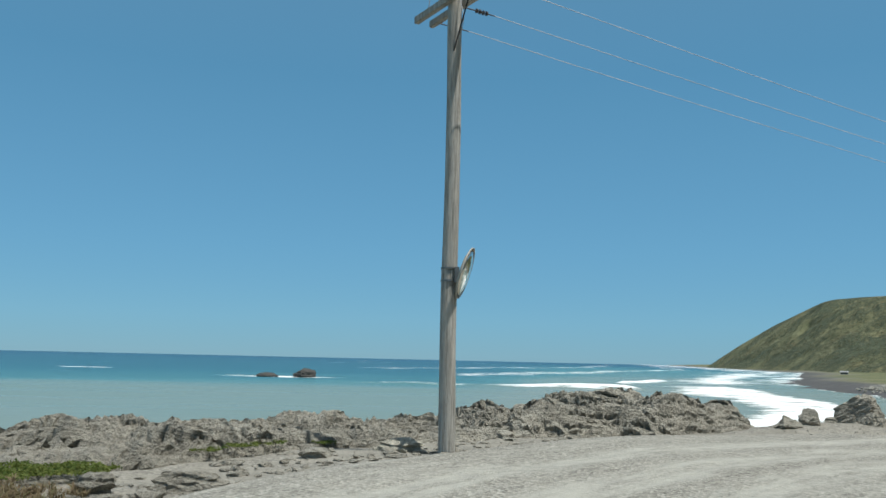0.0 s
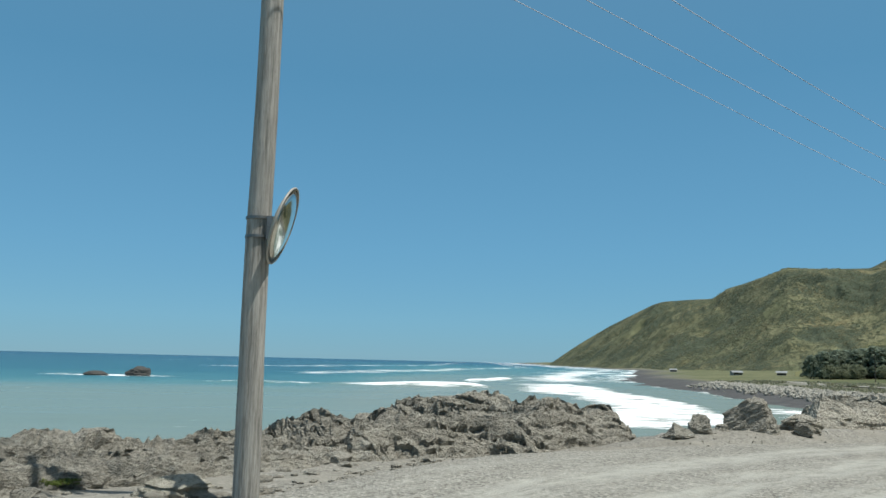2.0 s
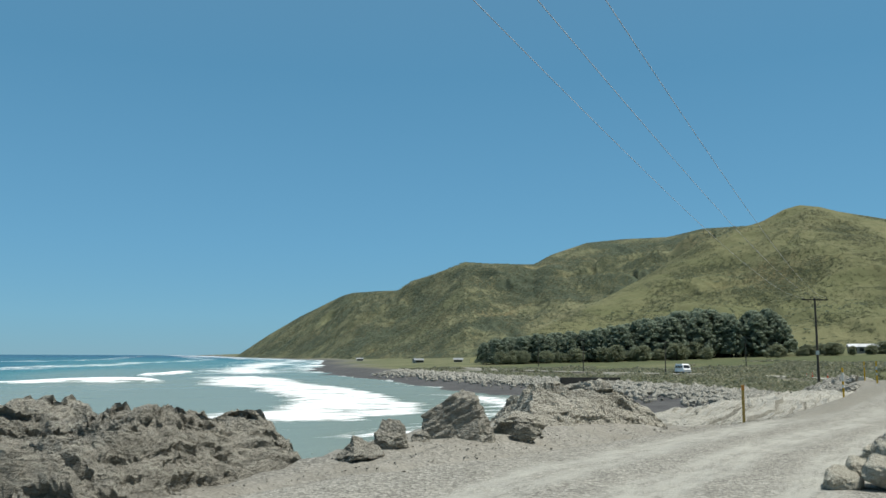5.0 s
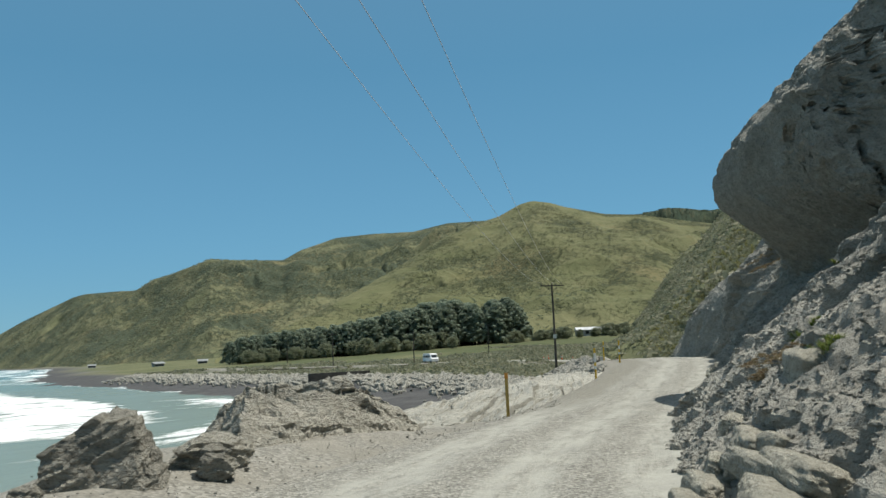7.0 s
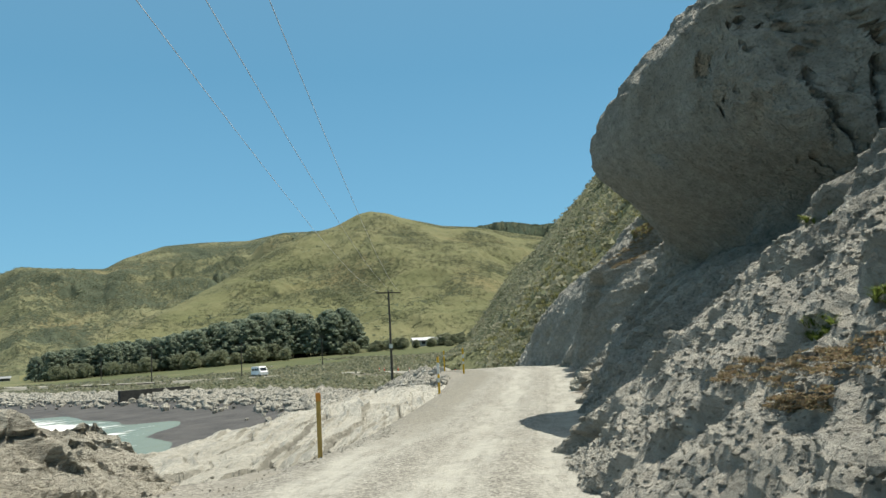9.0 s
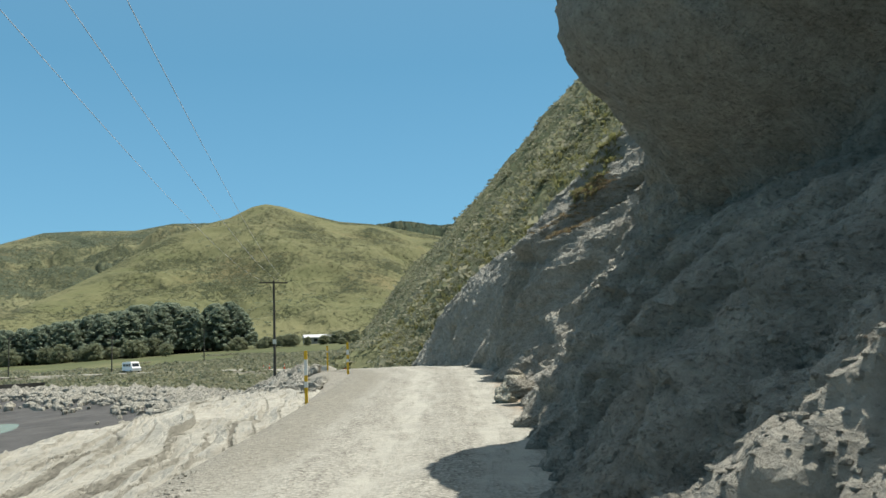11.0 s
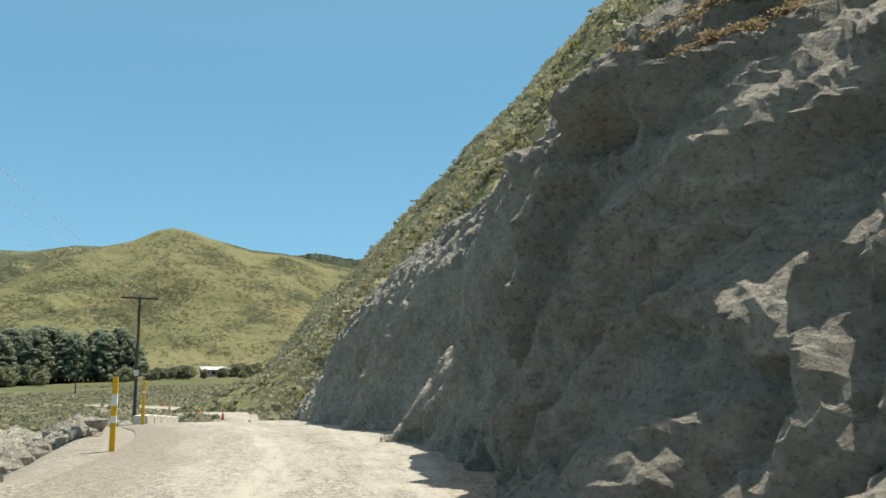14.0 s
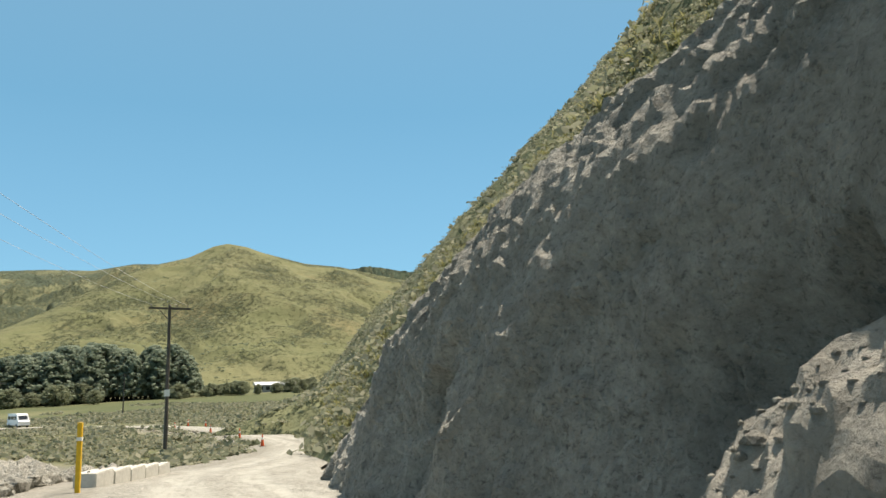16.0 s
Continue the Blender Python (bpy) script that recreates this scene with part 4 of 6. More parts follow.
def outcrop(name, label, s0, s1, u0, u1, profile, material, place=road_point, seed=0.0, res=0.05, strike=25.0, dip=0.3, rough=1.0, rim=1.0, front=None, ends=1.1, lift=0.0, back=None):
    """A bedded, jointed rock mass on the seaward side: blocks and ledges along a strike, grooved where soft beds weather out, closed down into the ground."""
    S, U = np.meshgrid(np.arange(s0, s1, res), np.arange(u0, u1, res), indexing="ij")

    def shape(S, U):
        X, Y = place(S, U)
        rag = lambda k, q: 0.75 * fbm(p3(X, Y, seed + k, q), 4)
        e = np.minimum(smooth(0, ends, S - s0 + rag(0, 0.8)), smooth(0, ends, s1 - S + rag(2, 0.8)))
        e = np.minimum(e, np.minimum(smooth(0, rim, u1 - U + 0.6 * rag(4, 0.5)), smooth(-0.2, 2.5, U - u0)))
        if front is not None:
            e = np.minimum(e, smooth(0, rim, np.interp(S, *front) - U + 0.5 * rag(7, 0.6)))
        if back is not None:
            e = np.minimum(e, smooth(0, 1.6, S - np.interp(-U, *back) + 0.6 * rag(8, 0.6)))
        h = profile(S, U) + rough * 0.13 * fbm(p3(X, Y, seed, 0.5), 3)
        ca, sa = math.cos(radians(strike)), math.sin(radians(strike))
        wx, wy = 0.35 * fbm(p3(X, Y, seed + 50, 0.8), 4), 0.35 * fbm(p3(X, Y, seed + 60, 0.8), 4)
        a, c = ca * X + sa * Y + wx, ca * Y - sa * X + wy
        for la, lb, d, cut in ((3.4, 1.3, 0.16, 0.10), (1.2, 0.6, 0.07, 0.06)):
            who, gap = cells(a / la, c / lb + 0.3 * a / la, seed + la)
            h = h + rough * (d * (who - 0.35) * smooth(0.0, 0.45, gap) - cut * (1 - smooth(0.0, 0.14, gap)))
        tilt = dip * (0.5 * c - 0.15 * a) + 0.1 * fbm(p3(X, Y, seed + 6, 0.6), 3)
        for w, d, q in ((0.95, 0.30, 0.45), (0.40, 0.17, 0.8), (0.17, 0.075, 1.5)):
            k = (c + 0.12 * fbm(p3(X, Y, seed + 70 + w, 1.1), 3)) / w
            i = np.floor(k)
            f = k - i
            there = np.clip(0.45 + 1.0 * vnoise(np.stack([i * 3.7, a * q, 0 * a + seed], -1)) + 0.5 * vnoise(np.stack([i * 2.3, a * q * 3.1, 0 * a + seed + 4], -1)), 0, 1.4)
            h = h + rough * d * there * (np.where(f < 0.22, f / 0.22, (1 - f) / 0.78) - 0.4)
        z = road_z(S) + lift + h - (np.maximum(h, -0.45) + 0.45) * (1 - e) - 0.9 * (1 - smooth(0, 0.12, e))
        return z, tilt, a, c

    z, _, _, _ = shape(S, U)
    arc = np.cumsum(np.hypot(np.diff(U, axis=1, prepend=U[:, :1]), np.diff(z, axis=1, prepend=z[:, :1])), 1)
    for i in range(len(S)):
        U[i] = np.interp(0.6 * np.linspace(0, arc[i, -1], S.shape[1]) + 0.4 * arc[i], arc[i], U[i])
    z, tilt, a, c = shape(S, U)
    X, Y = place(S, U)
    P = np.stack([X, Y, z], -1)
    n = np.cross(np.gradient(P, axis=0), np.gradient(P, axis=1))
    n /= np.linalg.norm(n, axis=-1, keepdims=True) + 1e-9
    n *= np.sign(n[..., 2:3])
    steep = 1 - n[..., 2]
    bed = (z + tilt) / 0.085 + 0.5 * fbm(P * 1.3, 3)
    layer = np.floor(bed)
    soft = smooth(-0.1, 0.5, vnoise(np.stack([layer * 3.7, a * 0.6, c * 0.6], -1)))
    groove = soft * np.clip(1 - np.abs(bed - layer - 0.5) * 2, 0, 1) ** 0.5
    push = 0.04 * fbm(P * 2.6, 4, 0.5) + 0.012 * fbm(P * 9.0, 3, 0.6) - 0.22 * steep * groove
    P = P + n * (rough * push)[..., None]
    ob = arrays(name, P.reshape(-1, 3), grid_faces(*S.shape)[:, ::-1], material, smooth=False)
    return tagged(ob, label, "rock outcrop")


outcrop("rock_outcrop", "low bedded grey rock shelf between road and sea", 3, 31.5, -15, -5.6,
        lambda S, U: -0.12 + np.interp(S, [14, 19, 22, 25, 28, 31], [0.0, 0.02, 0.10, 0.24, 0.16, 0.26]) * smooth(-5.9, -7.9, U + 0.5 * np.sin(S * 1.3) + 0.3 * np.sin(S * 2.9)) + 0.05 * np.sin(S * 1.1) - 1.6 * smooth(-10.5, -15, U),
        M_OUTCROP, bend_point, 1.0, 0.048, -8.0, 0.3, 1.0, 0.9, ([3, 20, 23, 28, 31.5], [-6.1, -6.7, -6.6, -6.3, -5.9]), lift=-0.05)
outcrop("rock_outcrop", "bulky weathered grey rock outcrop beside the gravel", 29.2, 38.4, -12, -5.2,
        lambda S, U: np.interp(S, [29.2, 31, 31.8, 32.4, 34.8, 36.6, 38.2], [0.28, 0.44, 0.48, 0.66, 0.72, 0.70, 0.3]) + 0.12 * np.sin(U * 2.1 + S) - 1.0 * smooth(-9.5, -12, U),
        M_OUTCROP, bend_point, 5.0, 0.04, -12.0, 0.45, 1.1, 1.5,
        ([29.2, 31.0, 31.9, 32.1, 33.4, 34.8, 36.2, 38.2], [-6.2, -6.0, -5.9, -5.5, -5.4, -5.9, -6.6, -7.6]), lift=-0.05)
outcrop("rock_outcrop", "light grey bedded rock outcrop sloping to the bay", 40.6, 50.2, -12, -3.2,
        lambda S, U: np.interp(S, [40.6, 42, 43.2, 45, 46.5, 48.0, 49.2, 50.2], [0.45, 0.80, 1.0, 0.95, 0.85, 0.75, 0.62, 0.2]) * smooth(-2.8, -5.4, U) - 0.06 * np.clip(-5.5 - U, 0, 4) - 1.5 * smooth(-8, -12, U),
        M_SHELF, road_point, 9.0, 0.042, -42.0, 0.6, 0.95, 2.2, ([40.6, 42, 44, 46, 48, 49, 50.2], [-5.4, -4.8, -4.0, -3.6, -4.1, -4.6, -5.2]), back=([4, 5.5, 6.5, 8, 12], [40.8, 41.3, 42.3, 44.2, 48]))


def rock_slab(s0, s1, u0, u1):
    """A smooth sheet of pale rock with long slanting joints, its plates a little uneven."""
    S, U = np.meshgrid(np.arange(s0, s1, 0.08), np.r_[np.arange(u0, -8.5, 0.12), np.arange(-8.5, u1, 0.032)], indexing="ij")
    X, Y = road_point(S, U)
    h = -np.interp(S, [48, 52, 58, 62, 66, 72], [0.36, 0.20, 0.10, 0.06, 0.05, 0.14]) - 0.02 * np.clip(-U - 4, 0, 6) - 4.4 * smooth(0, 1, (np.interp(S, [50, 58, 64, 72], [-8.5, -7.8, -6.9, -6.4]) - U) / 7.0) ** 1.2
    wob = 0.5 * fbm(p3(X, Y, 3, 0.35), 3)
    a, c = U + 0.19 * S + 0.5 * wob, S - 0.19 * U
    for width, tip, deep, off in ((1.25, 0.26, 0.34, 0.2), (0.5, 0.12, 0.12, 0.7), (0.21, 0.045, 0.03, 0.4)):
        k = (a + 0.25 * width * fbm(p3(X, Y, 10 * width, 0.5 / width), 3)) / width + off
        i = np.floor(k)
        f = k - i
        here = vnoise(np.stack([i * 3.3, c * 0.3 / width ** 0.7, 0 * i + 2], -1))
        h = h + tip * (f - 0.5) * np.clip(0.35 + 1.2 * here, -0.3, 1.2) - deep * (1 - smooth(0.0, 0.05, np.minimum(f, 1 - f))) * smooth(0.0, 0.25, vnoise(np.stack([np.floor(k + 0.5) * 5.1, c * 0.35 / width ** 0.7, 0 * i + 7], -1)))
    h = h + 0.10 * fbm(p3(X, Y, 1, 0.5), 4) + 0.03 * fbm(p3(c * 0.6, a * 2.2, 1, 1.0), 5, 0.6)
    e = np.minimum(smooth(0, 1.3, U - u0), np.minimum(smooth(0, 0.5, u1 - U + 0.25 * fbm(p3(X, Y, 5, 1.0), 3)), smooth(0, 2, S - s0 + fbm(p3(X, Y, 6, 0.5), 3))))
    z = road_z(S) + h - 0.5 * (1 - e) - 0.6 * (1 - smooth(0, 0.2, e)) - 1.3 * smooth(-5.0, 0, S - s1 + 0.8 * fbm(p3(X, Y, 7, 0.3), 2))
    return tagged(arrays("rock_slab", np.stack([X, Y, z], -1).reshape(-1, 3), grid_faces(*S.shape)[:, ::-1], M_SLAB, smooth=False),
                  "smooth pale rock slab with long cracks dipping to the beach", "rock slab")


rock_slab(47.5, 75.0, -17, -3.35)


def rock_mesh(seed, sx=1.0, sy=1.0, sz=1.0, angular=0.5, sub=4):
    """A rounded, broken stone about 1 m across with flat facets."""
    bm = bmesh.new()
    bmesh.ops.create_icosphere(bm, subdivisions=sub, radius=0.5)
    rnd = random.Random(seed)
    planes = [(Vector((rnd.uniform(-1, 1), rnd.uniform(-1, 1), rnd.uniform(-0.7, 1))).normalized(), rnd.uniform(0.28, 0.42)) for _ in range(9)]
    off = Vector((rnd.uniform(0, 50), rnd.uniform(0, 50), rnd.uniform(0, 50)))
    for v in bm.verts:
        p = v.co.copy()
        for n, d in planes:
            over = p.dot(n) - d
            if over > 0:
                p -= n * over * (0.6 + 0.4 * angular)
        bed = (p.z + 0.25 * p.x) * 9 + noise.noise(p * 3 + off)
        layer = 0.018 * (noise.cell(Vector((math.floor(bed) * 3.1, 0, 0)) + off) - 0.5) * 2
        p += p.normalized() * (0.05 * noise.fractal(p * 3 + off, 1.0, 2.0, 4) + 0.03 * noise.fractal(p * 11 + off, 1.0, 2.0, 3) + layer)
        v.co = Vector((p.x * sx, p.y * sy, p.z * sz))
    return bm


def boulder(name, label, x, y, z, sx, sy, sz, rz, seed, material, sub=5, group="", tilt=0.0):
    ob = obj(name, rock_mesh(seed, sx, sy, sz, 0.9, sub), material)
    ob.matrix_basis = pose(x, y, z, tilt, 0, rz)
    return tagged(ob, label, "boulder", group)


def wedge_boulder(x, y, z, k, rz):
    """A big bedded block with a slanting back, a peak near one end and a flat face towards the road."""
    bm = bmesh.new()
    bmesh.ops.create_icosphere(bm, subdivisions=6, radius=1.3)
    flats = [((-0.546, 0.0, 0.838), 0.758), ((0.910, 0.0, 0.414), 0.728), ((-1.0, 0.0, 0.1), 0.85), ((0.0, -0.98, 0.2), 0.55), ((0.0, 1.0, 0.1), 0.6), ((0.5, -0.8, 0.3), 0.75), ((0.12, -0.15, 0.98), 0.86)]
    for v in bm.verts:
        p = v.co.copy()
        for _ in range(3):
            for n, d in flats:
                n = Vector(n).normalized()
                over = p.dot(n) - d
                if over > 0:
                    p -= n * over
        bed = (p.z * 0.84 - p.x * 0.54) * 11 + 1.5 * noise.noise(p * 2)
        step_ = 0.035 * (noise.cell(Vector((math.floor(bed) * 3.1, 0.5, 0.5))) - 0.5)
        p += p.normalized() * (0.03 * noise.fractal(p * 2.5, 1.0, 2.0, 4) + 0.016 * noise.fractal(p * 9, 1.0, 2.0, 3) + step_)
        v.co = p * k
    ob = obj("boulder", bm, M_OUTCROP)
    ob.matrix_basis = pose(x, y, z, 0, 0, rz)
    return tagged(ob, "large wedge-shaped brown boulder at the road edge", "boulder")


wedge_boulder(11.42, 23.15, 0.16, 0.76, -40)
boulder("boulder", "squarish bedded rock block on the gravel", 12.66, 22.75, 0.13, 0.68, 0.6, 0.55, 35, 5, M_OUTCROP, 5)
boulder("boulder", "pointed dark grey rock above the water", 9.55, 22.35, 0.12, 0.72, 0.6, 0.78, 10, 8, M_OUTCROP, 5)
boulder("boulder", "low crumbly rock at the edge of the gravel", 8.7, 21.85, -0.02, 1.3, 0.8, 0.6, 60, 14, M_OUTCROP, 5)
boulder("boulder", "small dark rock beside the large boulder", 10.25, 22.6, 0.08, 0.42, 0.36, 0.36, 0, 18, M_OUTCROP, 4)
boulder("boulder", "crumbling low rock joining the block to the outcrop", 13.0, 23.5, 0.15, 1.5, 1.0, 0.7, 20, 19, M_SHELF, 5)
boulder("boulder", "small upright rock spike on the outcrop", 2.0, 21.0, 0.55, 0.24, 0.2, 0.5, 20, 16, M_OUTCROP, 3)
boulder("boulder", "pale squarish boulder fallen at the foot of the cliff", 37.7, 26.7, -0.08, 0.75, 0.6, 0.62, 20, 21, M_CREAM, 5)
boulder("boulder", "grey rock lying at the foot of the cliff", 38.6, 26.45, -0.1, 0.8, 0.55, 0.5, 70, 24, M_BOULDER, 4)
boulder("boulder", "pale rounded rock beside the power pole", -1.65, 14.0, 0.06, 1.0, 0.7, 0.32, 15, 31, M_CREAM, 4)
boulder("boulder", "pale flat rock beside the road", -3.9, 9.1, 0.1, 1.0, 0.7, 0.4, 40, 33, M_OUTCROP, 4)
boulder("boulder", "pale flat rock beside the road", -4.8, 8.6, 0.1, 0.7, 0.5, 0.38, 80, 35, M_OUTCROP, 4)


def bank_slab(s, u, z, along, across, thick, turn, tilt, seed):
    """A smooth water-worn block with a flat top and rounded edges, let into the bank."""
    bm = bmesh.new()
    bmesh.ops.create_icosphere(bm, subdivisions=5, radius=1.0)
    off = Vector((seed * 3.7, seed * 1.3, 2.0))
    for v in bm.verts:
        p = v.co
        k = (abs(p.x) ** 5 + abs(p.y) ** 5 + abs(p.z) ** 4) ** -0.21
        q = p * k
        bow = 0.13 * noise.fractal(q * 0.9 + off, 1.0, 2.0, 3)
        q = q * (1 + bow) + p * (0.02 * noise.fractal(q * 5 + off, 1.0, 2.0, 4))
        v.co = Vector((q.x * along * (1 + 0.25 * q.y), q.y * across, q.z * thick)) * 0.5
    ob = obj("boulder", bm, M_CREAM)
    x, y = (float(w) for w in road_point(s, u))
    ob.matrix_basis = pose(x, y, z, 0, 0, turn) @ pose(0, 0, 0, tilt, 0, 0)
    return tagged(ob, "smooth cream jointed block set in the bank beside the road", "boulder", "cream blocks in the bank")


for row in [(39.9, 1.72, 0.24, 0.75, 0.52, 0.34, 25, 20), (39.6, 1.36, 0.05, 0.5, 0.4, 0.3, 20, 16), (39.2, 1.16, -0.07, 0.9, 0.4, 0.28, 32, 12), (38.6, 0.98, -0.14, 0.8, 0.38, 0.26, 30, 12),
            (38.6, 1.68, 0.16, 1.25, 0.56, 0.32, 38, 18), (37.9, 1.92, 0.22, 1.1, 0.62, 0.34, 34, 20), (39.35, 1.84, 0.30, 0.45, 0.28, 0.28, 40, 22), (39.15, 1.46, 0.12, 0.34, 0.25, 0.26, 15, 14),
            (40.8, 2.42, 0.98, 0.62, 0.5, 0.5, 28, 4), (37.3, 1.6, 0.08, 0.85, 0.55, 0.32, 25, 18), (37.0, 1.1, -0.06, 0.65, 0.45, 0.28, 35, 12), (41.0, 1.62, 0.34, 0.5, 0.36, 0.28, 12, 16)]:
    bank_slab(*row, seed=row[0] + row[1])
for i in range(9):
    s_, u_ = 61.8 + 0.5 * i, 1.75 + 0.35 * math.sin(i * 2.3)
    x, y = (float(v) for v in road_point(s_, u_))
    boulder("boulder", "pale broken rock heaped at the foot of the cliff", x, y, float(road_z(s_)) + 0.12 + 0.12 * (i % 3), 0.9 - 0.05 * i, 0.6, 0.5, 40 * i, 90 + i, M_CREAM if i % 2 else M_BOULDER, 4, "rocks heaped under the cliff")
# rock islet out at sea
boulder("sea_rock", "dark rock standing in the sea with foam round it", -40, 262, -4.6, 7.5, 6, 6.5, 20, 51, M_DARKWALL, 4)
boulder("sea_rock", "low dark rock awash in the sea", -51, 259, -4.9, 8, 5, 2.4, 0, 53, M_DARKWALL, 4)

# ---------------------------------------------------------------- power poles


def wooden_pole(height, r0, r1, seed, lean=0.0):
    bm = bmesh.new()
    tube(bm, (0, 0, -0.3), (lean, 0, height), r0, r1, 20, 70)
    for v in bm.verts:
        a = math.atan2(v.co.y, v.co.x)
        k = 1 + 0.05 * noise.noise(Vector((math.cos(a) * 1.2, math.sin(a) * 1.2, v.co.z * 0.7 + seed))) + 0.02 * noise.noise(Vector((math.cos(a) * 6, math.sin(a) * 6, v.co.z * 1.5)))
        v.co.x, v.co.y = v.co.x * k + 0.012 * math.sin(v.co.z * 1.1 + seed), v.co.y * k
    return bm


def insulator(bm, a, b):
    """A strain insulator from a to b: a rod with a row of sheds."""
    a, b = Vector(a), Vector(b)
    tube(bm, a, b, 0.012, None, 6)
    for k in (0.45, 0.55, 0.65, 0.75):
        c = a.lerp(b, k)
        d = (b - a).normalized() * 0.012
        tube(bm, c - d, c + d, 0.045, None, 10)
    return bm


P1, P2 = Vector((-0.80, 13.46, 0.03)), Vector((104.0, 76.2, ground_at(104.0, 76.2)))
P2_H = 9.5 - P2.z
run = Vector((P2.x - P1.x, P2.y - P1.y, 0)).normalized()
side = Vector((run.y, -run.x, 0))
run_yaw = math.degrees(math.atan2(-run.x, run.y))

pole = tagged(empty("power_pole", *P1), "weathered grey timber power pole in the gravel", "power pole")
part("pole", wooden_pole(8.9, 0.148, 0.125, 2.0), M_POLE, pole, smooth=True)
bm = bmesh.new()
arm_m = Matrix.Translation((0, 0, 8.1)) @ Matrix.Rotation(radians(run_yaw), 4, "Z")
box(bm, -1.15, 1.15, -0.22, -0.11, -0.07, 0.07, 0.012, arm_m)
part("crossarm", bm, M_POLE, pole, "weathered timber crossarm")
bm = bmesh.new()
box(bm, -1.15, 1.15, 0.12, 0.22, -0.07, 0.07, 0.012, arm_m)
part("crossarm", bm, M_POLE, pole, "weathered timber crossarm")
for off in (-1.0, -0.1, 1.0):
    bm = bmesh.new()
    root = Vector((0, 0, 8.1)) + side * off + run * 0.2
    insulator(bm, root, root + run * 0.75)
    part("insulator", bm, M_CERAMIC, pole, "dark strain insulator")
bm = bmesh.new()
tube(bm, side * 0.62 + Vector((0, 0, 8.0)) - run * 0.1, -run * 0.1 + side * 0.13 + Vector((0, 0, 7.1)), 0.014, None, 8)
part("brace", bm, M_CABLE, pole, "black steel brace")
bm = bmesh.new()
pts = [side * -1.0 + Vector((0, 0, 8.2)), side * -0.9 + Vector((0, 0, 8.75)), side * -0.5 + Vector((0, 0, 8.5)), side * 0.1 + Vector((0, 0, 8.25)), side * 0.3 + Vector((0, 0, 7.7)), side * 0.16 + Vector((0, 0, 7.3))]
for a, b in zip(pts, pts[1:]):
    tube(bm, a, b, 0.008, None, 6)
part("jumper_wire", bm, M_WIRE, pole, "thin pale jumper wire")

# round traffic mirror on the pole
mirror = tagged(empty("traffic_mirror", -0.80, 13.46, 3.09), "round convex traffic mirror with a thin rim on the pole", "traffic mirror")
face = Vector((0.94, -0.18, -0.30)).normalized()
fm = Matrix.Translation((0.27, -0.10, 0.02)) @ face.to_track_quat("Z", "Y").to_matrix().to_4x4()


def disc_profile(bm, profile, seg, m):
    loops = []
    for r, z in profile:
        loops.append([bm.verts.new(m @ Vector((r * math.cos(2 * math.pi * j / seg), r * math.sin(2 * math.pi * j / seg), z))) for j in range(seg)])
    for lo, hi in zip(loops, loops[1:]):
        for j in range(seg):
            bm.faces.new((lo[j], lo[(j + 1) % seg], hi[(j + 1) % seg], hi[j]))
    bm.faces.new(loops[0][::-1])
    bm.faces.new(loops[-1])
    return bm


R = 0.46
part("dish", disc_profile(bmesh.new(), [(0.05, -0.075), (0.2, -0.07), (0.36, -0.05), (R - 0.01, -0.015), (R - 0.01, 0.0)], 40, fm), M_DISH, mirror, "brown fibreglass back", True)
part("glass", disc_profile(bmesh.new(), [(R - 0.02, 0.004), (0.33, 0.026), (0.2, 0.042), (0.03, 0.052)], 40, fm), M_MIRROR, mirror, "convex mirror face", True)
bm = bmesh.new()
ring = [[bm.verts.new(fm @ Vector(((R + 0.011 * math.cos(q)) * math.cos(2 * math.pi * k / 48), (R + 0.011 * math.cos(q)) * math.sin(2 * math.pi * k / 48), 0.014 * math.sin(q)))) for q in (0, 1.047, 2.094, 3.142, 4.189, 5.236)] for k in range(48)]
for k in range(48):
    for q in range(6):
        bm.faces.new((ring[k][q], ring[(k + 1) % 48][q], ring[(k + 1) % 48][(q + 1) % 6], ring[k][(q + 1) % 6]))
part("rim", bm, M_RIM, mirror, "thin weathered rim", True)
bm = bmesh.new()
tube(bm, (0.12, -0.09, 0.06), fm @ Vector((0, 0, -0.07)), 0.02, None, 8)
tube(bm, (0.12, -0.09, -0.12), fm @ Vector((0, 0, -0.07)), 0.014, None, 8)
box(bm, 0.08, 0.16, -0.17, -0.03, -0.16, 0.12, 0.006)
part("bracket", bm, M_STEEL, mirror, "galvanised bracket")
for z in (-0.13, 0.09):
    bm = bmesh.new()
    tube(bm, (0, 0, z), (0, 0, z + 0.03), 0.162, None, 24)
    part("strap", bm, M_STEEL, mirror, "steel strap round the pole")

pole_b = tagged(empty("power_pole", *P2), "dark timber power pole with a crossarm beside the road", "power pole")
part("pole", wooden_pole(P2_H, 0.17, 0.12, 5.0), M_POLE_DARK, pole_b, smooth=True)
arm2 = Vector((0.80, -0.60, 0))
for back in (-0.17, 0.10):
    bm = bmesh.new()
    box(bm, -1.7, 1.7, back, back + 0.1, -0.07, 0.07, 0.01, Matrix.Translation((0, 0, P2_H - 0.3)) @ Matrix.Rotation(math.atan2(arm2.y, arm2.x), 4, "Z"))
    part("crossarm", bm, M_POLE_DARK, pole_b)
for off in (-1.5, -0.5, 0.6, 1.5):
    bm = bmesh.new()
    at = arm2 * off + Vector((0, 0, P2_H - 0.25))
    tube(bm, at, at + Vector((0, 0, 0.12)), 0.02, None, 8)
    tube(bm, at + Vector((0, 0, 0.12)), at + Vector((0, 0, 0.26)), 0.06, 0.04, 10)
    part("insulator", bm, M_CERAMIC, pole_b, "dark pin insulator")
